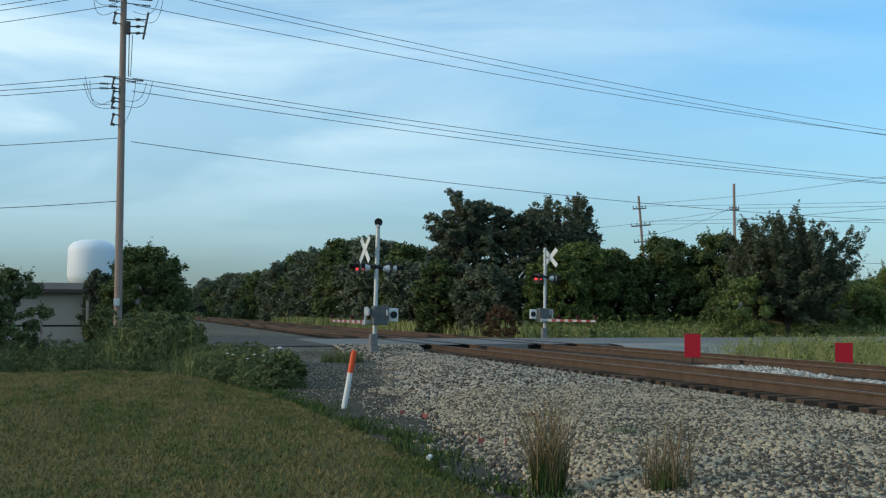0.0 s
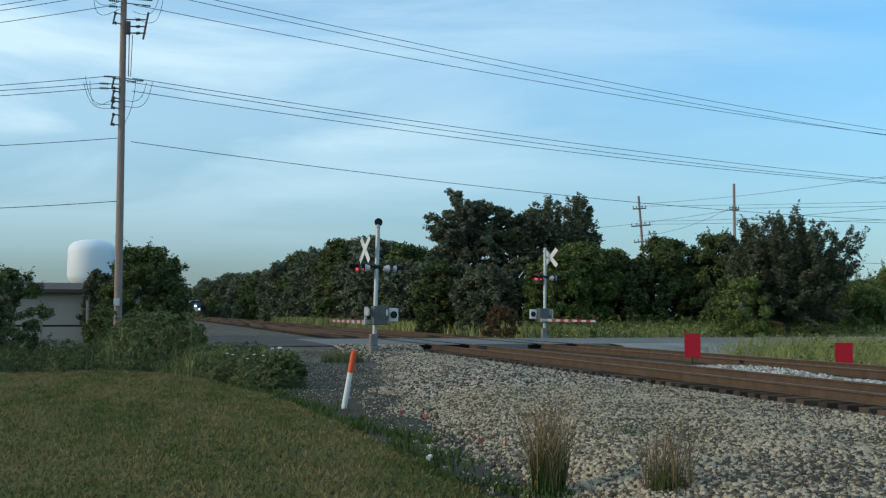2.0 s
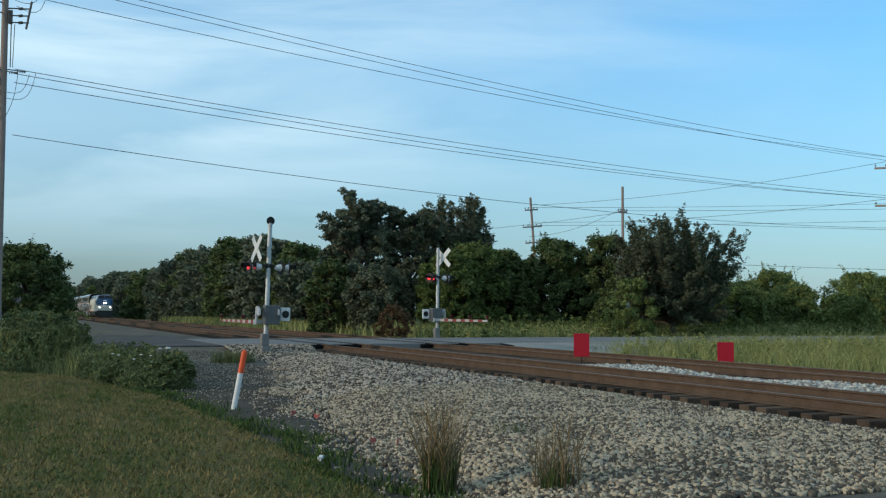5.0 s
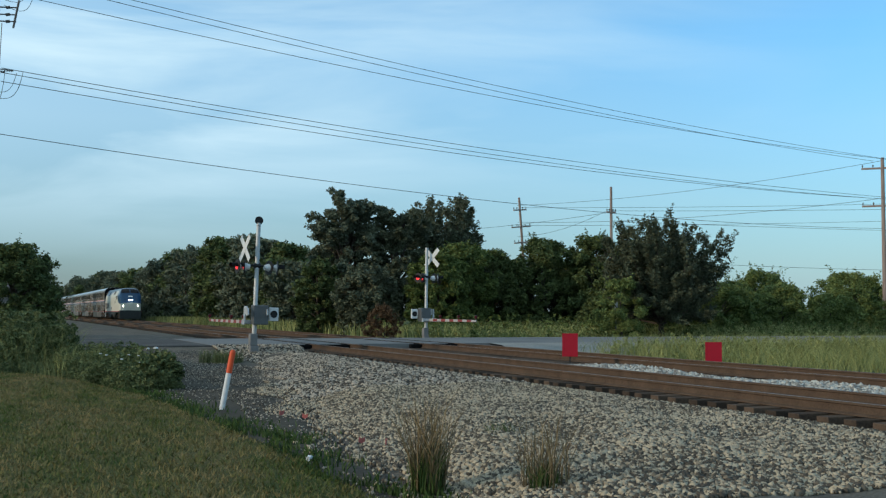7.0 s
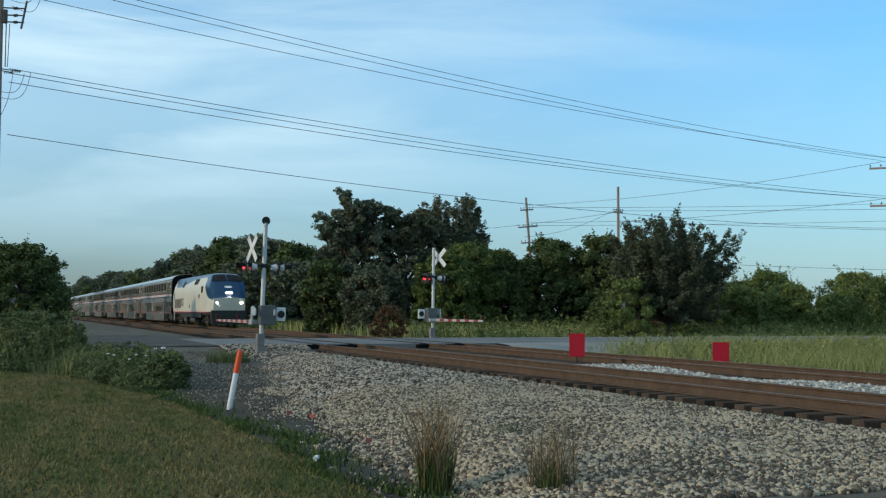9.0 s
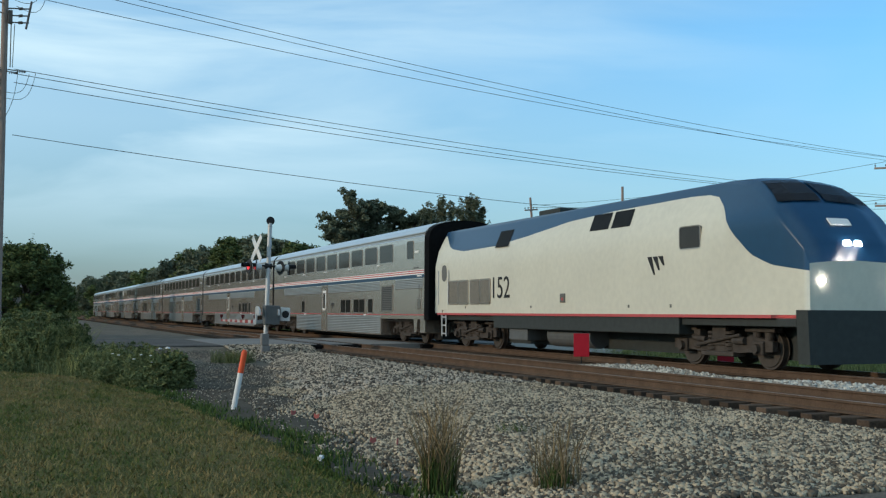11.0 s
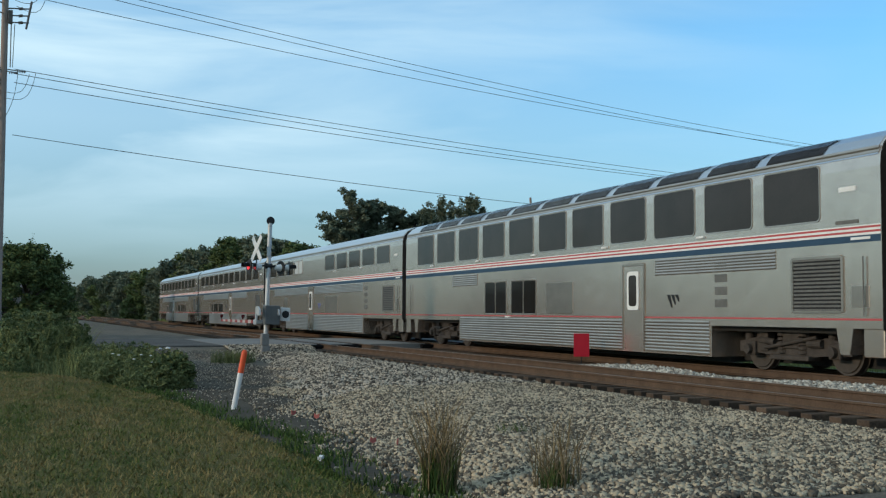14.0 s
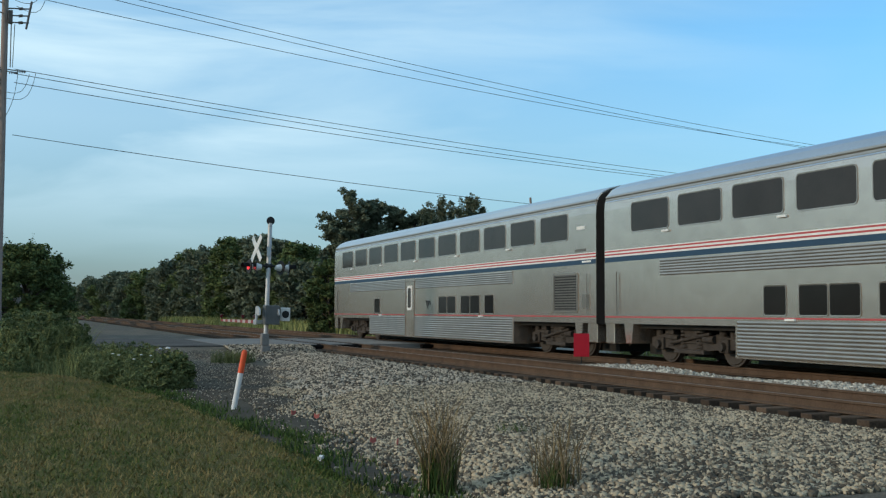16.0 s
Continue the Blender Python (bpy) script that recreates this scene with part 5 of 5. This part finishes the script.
crossing_signal(pose(8.35, 37.7, 0.02, 0, 1.5, 0), "aluminium crossing signal with lowered gate, bell and red lights", 0, 8.6, (3.42, -0.36, -80),
                (2.82, ((-0.68, 100, True), (-0.42, 75, True), (0.42, -70, False), (0.72, -95, False))), 1, True, 4.35)
crossing_signal(pose(20.1, 50.9, 0.02, 0, 0.4, 0), "far crossing signal with lowered gate and white crossbuck", 180, 6.0, (4.0, 0.36, -62),
                (3.0, ((-0.45, 120, True), (-0.2, 95, True), (0.4, -75, False), (0.62, -100, False))), -1, False, 4.5)


# ---------------------------------------------------------------- signs and markers
def red_board(x, y, z, w, h, foot, label):
    ob = thing("red_board_sign", pose(x, y, z, 0, 0, -28), label, "track sign", "red boards by the tracks")
    bm = bmesh.new()
    box(bm, -w / 2, w / 2, -0.008, 0.008, foot, foot + h, 0.003)
    part("board", bm, M["redboard"], ob, "plain red rectangular board")
    bm = bmesh.new()
    rod(bm, (0, 0.03, -0.2), (0, 0.03, foot + h - 0.05), 0.018, n=8)
    part("post", bm, M["dark"], ob, "thin dark steel post")


red_board(14.0, 25.05, -0.19, 0.41, 0.61, 0.26, "plain red board on a thin post between the tracks")
red_board(18.7, 25.2, -0.26, 0.46, 0.56, 0.12, "plain red board on a low post beyond the tracks")
ob = thing("marker_post", pose(3.6, 18.7, -0.5, 0, 10, 0), "leaning white marker post with an orange top", "marker post")
bm = bmesh.new()
rod(bm, (0, 0, -0.1), (0, 0, 0.66), 0.048, 0.048, 18)
part("post", bm, M["sign"], ob, "white plastic tube")
bm = bmesh.new()
rod(bm, (0, 0, 0.655), (0, 0, 1.02), 0.052, 0.05, 18)
rod(bm, (0, 0, 1.02), (0, 0, 1.06), 0.05, 0.03, 18)
part("cap", bm, M["orange"], ob, "orange plastic cap sleeve")


for x, y, a in ((4.15, 16.8, 20), (4.36, 16.2, -30), (4.2, 12.9, 10), (4.45, 12.6, 60)):
    ob = thing("marking_flag", pose(x, y, -0.47, 0, 0, a), "small faded red marking flag in the gravel", "flag", "red marking flags")
    part("stake", rod(bmesh.new(), (0, 0, -0.05), (0.02, 0, 0.2), 0.004, n=6), M["dark"], ob)
    bm = bmesh.new()
    plate(bm, [(0.0, 0.06), (0.04, 0.04), (0.085, 0.06), (0.09, 0.12), (0.045, 0.10), (0.005, 0.125)], "y", -0.004, 0.004)
    part("cloth", bm, M["fadedred"], ob, "faded red plastic flag")
ob = thing("litter", pose(3.25, 11.75, -0.44, 0, 0, 65), "bit of crumpled white plastic on the soil", "litter")
bm = bmesh.new()
plate(bm, [(-0.11, 0.0), (-0.02, 0.012), (0.1, 0.0), (0.12, 0.03), (0.03, 0.05), (-0.06, 0.03), (-0.12, 0.05)], "y", -0.02, 0.02)
part("scrap", bm, M["sign"], ob)
ob = thing("litter", pose(4.5, 9.6, -0.42, 0, 0, 15), "torn white paper scrap in the gravel", "litter")
bm = bmesh.new()
plate(bm, [(-0.09, -0.03), (0.02, -0.05), (0.11, -0.01), (0.05, 0.05), (-0.05, 0.04)], "z", 0.0, 0.02)
part("scrap", bm, M["sign"], ob)

for x, y, r, a in ((4.55, 39.1, 0.11, 20), (5.15, 39.0, 0.09, 70), (4.85, 38.7, 0.06, 120)):
    ob = thing("pale_rock", pose(x, y, -0.1, 0, 0, a), "pale chunk of broken concrete beside the road", "rock", "chunks of concrete")
    bm = bmesh.new()
    bmesh.ops.create_icosphere(bm, subdivisions=2, radius=r)
    for v in bm.verts:
        v.co *= 1 + 0.35 * noise.noise(v.co * 6 + Vector((x, y, 0)))
        v.co.z *= 0.65
    part("chunk", bm, M["sign"], ob)
for x, y, z in ((2.55, 25.2, 0.12), (2.75, 25.6, 0.2), (2.3, 26.1, 0.18), (2.9, 24.9, 0.05), (2.15, 25.9, 0.22), (3.05, 26.3, 0.15)):
    ob = thing("wildflower", pose(x, y, -0.5), "slender weed with a flat white flower head", "flower", "white wildflowers")
    part("stem", rod(bmesh.new(), (0, 0, -0.02), (0.03, 0, z + 0.5), 0.006, n=5), M["weed"], ob)
    bm = bmesh.new()
    for k in range(9):
        c = Vector((0.03 + 0.03 * math.cos(k * 2.4) * (k / 9) ** 0.5, 0.03 * math.sin(k * 2.4) * (k / 9) ** 0.5, z + 0.5))
        rod(bm, c, c + Vector((0, 0, 0.02)), 0.009, 0.006, 6)
    part("flower_head", bm, M["white"], ob, "white flower head")

# ---------------------------------------------------------------- poles and wires
def utility_pole(x, y, z, h, arms, label, r=0.16, lean=0.0, yaw=0):
    ob = thing("utility_pole", pose(x, y, z, 0, lean, yaw), label, "utility pole", "utility poles")
    bm = bmesh.new()
    rod(bm, (0, 0, -0.3), (0, 0, h), r, r * 0.7, 14)
    part("pole", bm, M["pole"], ob, "weathered brown wooden pole")
    for az, half in arms:
        bm = bmesh.new()
        box(bm, -half, half, -0.06, 0.06, az - 0.06, az + 0.06, 0.008)
        a = part("crossarm", bm, M["pole"], ob, "wooden crossarm")
        for s in (-0.95, -0.45, 0.45, 0.95):
            bm = bmesh.new()
            rod(bm, (s * half, 0, az + 0.06), (s * half, 0, az + 0.14), 0.02, n=6)
            rod(bm, (s * half, 0, az + 0.14), (s * half, 0, az + 0.19), 0.055, 0.055, 10)
            rod(bm, (s * half, 0, az + 0.2), (s * half, 0, az + 0.25), 0.045, 0.03, 10)
            part("insulator", bm, M["porcelain"], a, "dark insulator")
    return ob


main = utility_pole(-0.46, 38, -0.5, 13.2, (), "tall weathered wooden utility pole with insulators", 0.145, -0.12)


def dead_end(side, az, reach, drop=0.0):
    """A short arm with a string of insulator discs, where a wire ends at the pole."""
    bm = bmesh.new()
    rod(bm, (side * 0.1, -0.06, az), (side * reach, -0.1, az + drop), 0.018, n=6)
    for k in range(4):
        x = reach - 0.05 - 0.07 * k
        rod(bm, (side * (x - 0.02), -0.1, az + drop), (side * (x + 0.015), -0.1, az + drop), 0.05, 0.035, 10)
    part("insulator_string", bm, M["porcelain"], main, "dark insulator string")


def cutout(side, az, lean=12):
    """A fuse holder: a slanted tube between two brackets."""
    bm = bmesh.new()
    for d in (0.0, 0.34):
        rod(bm, (side * 0.08, -0.1, az + d), (side * 0.32, -0.14, az + d + 0.03), 0.022, n=6)
        rod(bm, (side * 0.22, -0.13, az + d - 0.02), (side * 0.29, -0.14, az + d + 0.04), 0.05, 0.045, 8)
    rod(bm, (side * 0.34, -0.14, az - 0.03), (side * 0.26, -0.14, az + 0.4), 0.03, n=8)
    part("fuse_cutout", bm, M["porcelain"], main, "dark fuse cutout")


def loop(ax, az, bx, bz, belly):
    """A slack jumper cable between two points beside the pole."""
    bm = bmesh.new()
    pts = [Vector((ax + (bx - ax) * i / 9 + 0.45 * belly * math.sin(math.pi * i / 9), -0.15, az + (bz - az) * i / 9 - abs(belly) * math.sin(math.pi * i / 9))) for i in range(10)]
    for a, b in zip(pts, pts[1:]):
        rod(bm, a, b, 0.009, n=5)
    part("jumper_wire", bm, M["wire"], main, "looped jumper cable")


for az in (12.15, 12.35, 12.62):
    dead_end(-1, az, 0.5, -0.02)
for az in (9.72, 9.47, 9.31):
    dead_end(-1, az, 0.62 if az > 9.6 else 0.75, -0.02)
for az, r in ((12.55, 0.75), (12.3, 0.9), (9.68, 0.7), (9.62, 0.45)):
    dead_end(1, az, r, -0.05)
for az in (8.85, 8.62, 8.05):
    cutout(-1, az)
cutout(-1, 11.55)
cutout(-1, 9.3)
# rack of fuse switches
bm = bmesh.new()
for az in (11.25, 11.48, 11.72):
    rod(bm, (0.1, -0.1, az), (0.75, -0.18, az + 0.02), 0.024, n=6)
    rod(bm, (0.42, -0.14, az), (0.55, -0.16, az + 0.02), 0.05, 0.05, 8)
box(bm, 0.1, 0.24, -0.2, -0.06, 11.2, 11.65, 0.02)
part("switch_rack", bm, M["porcelain"], main, "dark fuse switch rack")
bm = bmesh.new()
rod(bm, (0.66, -0.18, 11.05), (0.82, -0.18, 12.0), 0.035, n=8)
part("switch_blade", bm, M["porcelain"], main, "slanted switch blade")
bm = bmesh.new()
box(bm, 0.05, 0.95, -0.2, -0.12, 12.42, 12.52, 0.01)
part("top_arm", bm, M["pole"], main, "short wooden arm")
for q in ((-1.1, 12.75, -0.15, 12.3, -0.35), (-1.0, 12.6, -0.15, 12.05, -0.5), (1.2, 12.7, 0.3, 12.0, 0.35), (1.3, 12.5, 0.35, 11.8, 0.45), (-1.2, 9.65, -0.35, 8.75, -0.35), (-1.05, 9.5, -0.25, 8.95, -0.5), (-1.25, 9.45, -0.4, 8.6, -0.3), (1.0, 9.6, 0.12, 8.7, 0.35), (0.8, 9.55, 0.12, 8.9, 0.25), (0.45, 9.6, 0.1, 8.1, 0.12)):
    loop(*q)
bm = bmesh.new()
rod(bm, (0.2, -0.1, 9.75), (0.2, -0.1, 11.2), 0.02, 0.02, 6)
rod(bm, (0.27, -0.1, 9.75), (0.31, -0.1, 11.2), 0.012, 0.012, 6)
part("conduit", bm, M["box"], main, "grey cable conduit")
bm = bmesh.new()
box(bm, -0.14, 0.05, -0.3, -0.18, 1.9, 2.15, 0.01)
part("tag", bm, M["sign"], main, "small white tag")
utility_pole(43.5, 85.3, -0.5, 12.0, ((10.9, 0.8), (9.4, 1.2), (8.0, 1.0)), "far wooden utility pole with three crossarms", 0.14, -6.0, 20)
utility_pole(44.4, 72.8, -0.5, 11.7, ((9.7, 0.4),), "far bare wooden pole behind a tree", 0.14)
p4 = utility_pole(53.7, 54.0, -0.5, 12.1, ((11.4, 1.3), (8.9, 1.3)), "wooden utility pole at the far end of the wires", 0.16, 0, -45)


def wire(a, b, sag, r=0.012, name="power_line"):
    a, b = Vector(a), Vector(b)
    bm = bmesh.new()
    n = 26
    side = (b - a).cross(Vector((0, 0, 1))).normalized()
    rings = []
    for i in range(n + 1):
        p = a.lerp(b, i / n) - Vector((0, 0, sag * 4 * (i / n) * (1 - i / n)))
        rings.append([bm.verts.new(p + side * r * math.cos(q * math.pi / 2.5) + Vector((0, 0, r * math.sin(q * math.pi / 2.5)))) for q in range(5)])
    for p, q in zip(rings, rings[1:]):
        for k in range(5):
            bm.faces.new((p[k], p[(k + 1) % 5], q[(k + 1) % 5], q[k]))
    tagged(part(name, bm, M["wire"]), "dark overhead wire strung between poles", "power line", "overhead wires")


P1 = Vector((-0.45, 38, 0))
P4 = Vector((53.7, 54.0, 0))
for z1, z4, dx, sag in ((12.55, 11.4, 0.5, 0.55), (12.35, 11.4, -0.4, 0.55), (11.75, 11.3, 0.9, 0.6), (9.2, 8.9, 0.5, 0.5), (9.05, 8.9, -0.3, 0.55), (8.75, 8.75, 0.8, 0.6), (7.0, 6.9, 0.0, 0.7)):
    wire(P1 + Vector((0.3, -0.1, z1)), P4 + Vector((dx, -dx, z4)), sag)
for z1, z2, off in ((12.3, 10.1, 0.6), (12.13, 9.9, 0.5), (11.73, 9.6, 0.3), (9.22, 8.56, 0.6), (8.97, 8.6, 0.75), (8.81, 8.3, 0.75), (7.12, 6.76, 0.15), (4.95, 4.7, 0.15)):
    wire(P1 + Vector((-off, 0, z1)), (-20, 44, z2), 0.3)
for (a, b) in (((42.5, 85.5, 10.6), (110, 60, 13)), ((42.5, 85.5, 9.0), (110, 60, 11.5)), ((42.5, 85.5, 8), (44.4, 72.8, 9.5)), ((44.4, 72.8, 9.3), (110, 40, 11)), ((44.4, 72.8, 8.5), (110, 48, 8)), ((44.4, 72.8, 5.5), (95, 60, 5.2)),
               ((26, 92, 8), (44.4, 72.8, 9.2)), ((53.7, 54.0, 11.4), (42.5, 85.5, 10.8)), ((53.7, 54.0, 8.9), (42.5, 85.5, 9.3))):
    wire(a, b, 0.5, 0.014)

# ---------------------------------------------------------------- left background
ob = thing("water_tower", pose(-10.6, 300, 0), "white water tower with a domed tank", "water tower")
prof = [(0.0, 20.3), (2.6, 20.15), (4.6, 19.6), (5.6, 18.8), (6.05, 17.8), (6.1, 16.8), (6.2, 10.6), (5.8, 9.4), (4.4, 7.9), (2.8, 6.7), (1.7, 6.0), (1.7, -0.6)]
bm = bmesh.new()
rg = [[bm.verts.new((r * math.cos(2 * math.pi * i / 40), r * math.sin(2 * math.pi * i / 40), z)) for i in range(40)] for r, z in prof[1:]]
for a, b in zip(rg, rg[1:]):
    for i in range(40):
        bm.faces.new((a[i], b[i], b[(i + 1) % 40], a[(i + 1) % 40]))
bm.faces.new(rg[0])
bmesh.ops.recalc_face_normals(bm, faces=bm.faces[:])
part("tank", bm, M["tank"], ob, "white painted steel tank", smooth=True)
ob = thing("house", pose(-8, 63, -0.5), "low tan building with a shallow brown roof", "house")
bm = bmesh.new()
box(bm, -7, 8.4, -3, 4, 0, 2.72)
part("wall", bm, M["tan"], ob, "tan siding wall")
bm = bmesh.new()
plate(bm, [(-3.5, 2.68), (-3.5, 2.86), (0.5, 3.3), (4.5, 2.86), (4.5, 2.68)], "x", -7.4, 8.8)
part("roof", bm, M["brownroof"], ob, "brown shingled roof")
fence = thing("fence", pose(-5.0, 46, -0.5), "dark wooden rail fence in the weeds", "fence")
for k in range(5):
    bm = bmesh.new()
    box(bm, -0.05, 0.05, -0.05, 0.05, -0.1, 2.15 if k == 3 else 1.2, 0.01)
    part("post", bm, M["pole"], fence, "", pose(-2 + 1.75 * k, 0, 0))
bm = bmesh.new()
box(bm, -2.2, 5.4, -0.03, 0.03, 1.08, 1.16)
part("top_rail", bm, M["dark"], fence)

# ---------------------------------------------------------------- ballast stones
def stones(name, n, xa, xb, ya, yb, zfun, size, label, near_bias=1.0, m="stone"):
    """xa: a number, or the left edge as a function of y."""
    u = rng.random(n)
    y = ya + (yb - ya) * u ** near_bias
    left = xa(y) if callable(xa) else xa
    x = left + (xb - left) * rng.random(n)
    z = zfun(x, y)
    base = np.array([(1, 0, 0), (-1, 0, 0), (0, 1, 0), (0, -1, 0), (0, 0, 1), (0, 0, -1)], float)
    tri = np.array([(0, 2, 4), (2, 1, 4), (1, 3, 4), (3, 0, 4), (2, 0, 5), (1, 2, 5), (3, 1, 5), (0, 3, 5)])
    s = size * (0.5 + 1.0 * rng.random((n, 1, 1)) ** 1.5) * (0.7 + 0.6 * rng.random((n, 6, 1)))
    q = rng.normal(size=(n, 4))
    q /= np.linalg.norm(q, axis=1)[:, None]
    w, i, j, k = q.T
    Rm = np.stack([1 - 2 * (j * j + k * k), 2 * (i * j - k * w), 2 * (i * k + j * w), 2 * (i * j + k * w), 1 - 2 * (i * i + k * k), 2 * (j * k - i * w), 2 * (i * k - j * w), 2 * (j * k + i * w), 1 - 2 * (i * i + j * j)], 1).reshape(n, 3, 3)
    V = np.einsum("nij,nkj->nki", Rm, base[None] * s)
    V[:, :, 2] *= 1.0
    V += np.stack([x, y, z], 1)[:, None, :]
    F = (np.arange(n)[:, None, None] * 6 + tri[None]).reshape(-1, 3)
    return tagged(new(name, soup(name, V.reshape(-1, 3), F, M[m])), label, "gravel", kind="stuff")


slope = lambda x, y: ballast_z(x, y) + 0.012
verge_z = lambda x, y: np.maximum(ballast_z(x, y), -0.485) + 0.004
stones("ballast", 1300, lambda y: ballast_edge(y) - 0.9, 4.9, 7.0, 22.0, verge_z, 0.017, "scattered small stones on the soil", m="greystone")
stones("ballast", 5000, lambda y: ballast_edge(y) - 2.6, 7.2, 20.0, 38.5, lambda x, y: verge_z(x, y) + 0.006, 0.014, "fine grey gravel trodden into the soil", m="greystone")
stones("ballast", 4200, lambda y: ballast_edge(y) - 0.25 + 0.3 * np.sin(y * 1.3), 6.0, 7.0, 26.0, verge_z, 0.027, "loose stones thinning out over the soil")
stones("ballast", 90000, lambda y: ballast_edge(y) + 0.2 + 0.2 * np.sin(y * 1.9), 10.3, 7.0, 20.0, slope, 0.031, "loose crushed grey and tan limestone ballast", 1.0)
stones("ballast", 32000, lambda y: ballast_edge(y) + 0.3 + 0.25 * np.sin(y * 1.5), 10.3, 20.0, 36.0, slope, 0.048, "loose crushed grey limestone ballast further along", m="greystone")
stones("ballast", 3400, 7.2, 10.3, 36.0, 39.6, lambda x, y: np.interp(y, [36.0, 37.4, 38.8, 40.0], [-0.45, -0.24, -0.05, -0.01]), 0.045, "loose stones on the slope up to the road", m="greystone")
stones("ballast", 5000, 13.35, 14.75, 10.0, 24.5, lambda x, y: -0.15 + 0.05 * np.sin(y * 0.9), 0.05, "pale ballast between the two tracks", m="palestone")
stones("ballast", 6000, 18.4, 20.2, 14.0, 38.0, lambda x, y: -0.22 - 0.1 * (x - 18.4), 0.045, "pale ballast beyond the tracks", m="palestone")

# single ties of the near stretch
for tr in tracks:
    for k in range(76):
        part("tie", TIE, None, tr, "", pose(0.05 * math.sin(k * 5.3), 2.2 + 0.5 * k, -0.182, 0, 0, 0.8 * math.sin(k * 3.1)))


# ---------------------------------------------------------------- what moves
def rear(t):
    """Place along y of the train's rear end."""
    return 50.95 + 33.71 * (16 - t)


FRONT = [(0, 345), (1.5, 307), (3.5, 253.5), (5, 211.5), (6.2, 174), (7.5, 132), (8.2, 109.2)]    # locomotive nose along y, far off


def motions():
    places = [(t, y + 7 * L + 20.8) for t, y in FRONT] + [(t, rear(t)) for t in (9, 10, 11, 12, 13, 14, 15, 16)]
    for i, car in enumerate(cars):
        walk(car, [(t, pose(FAR, y - i * L, 0)) for t, y in places])
    walk(loco, [(t, pose(FAR, y - 7 * L, 0)) for t, y in places])


motions()
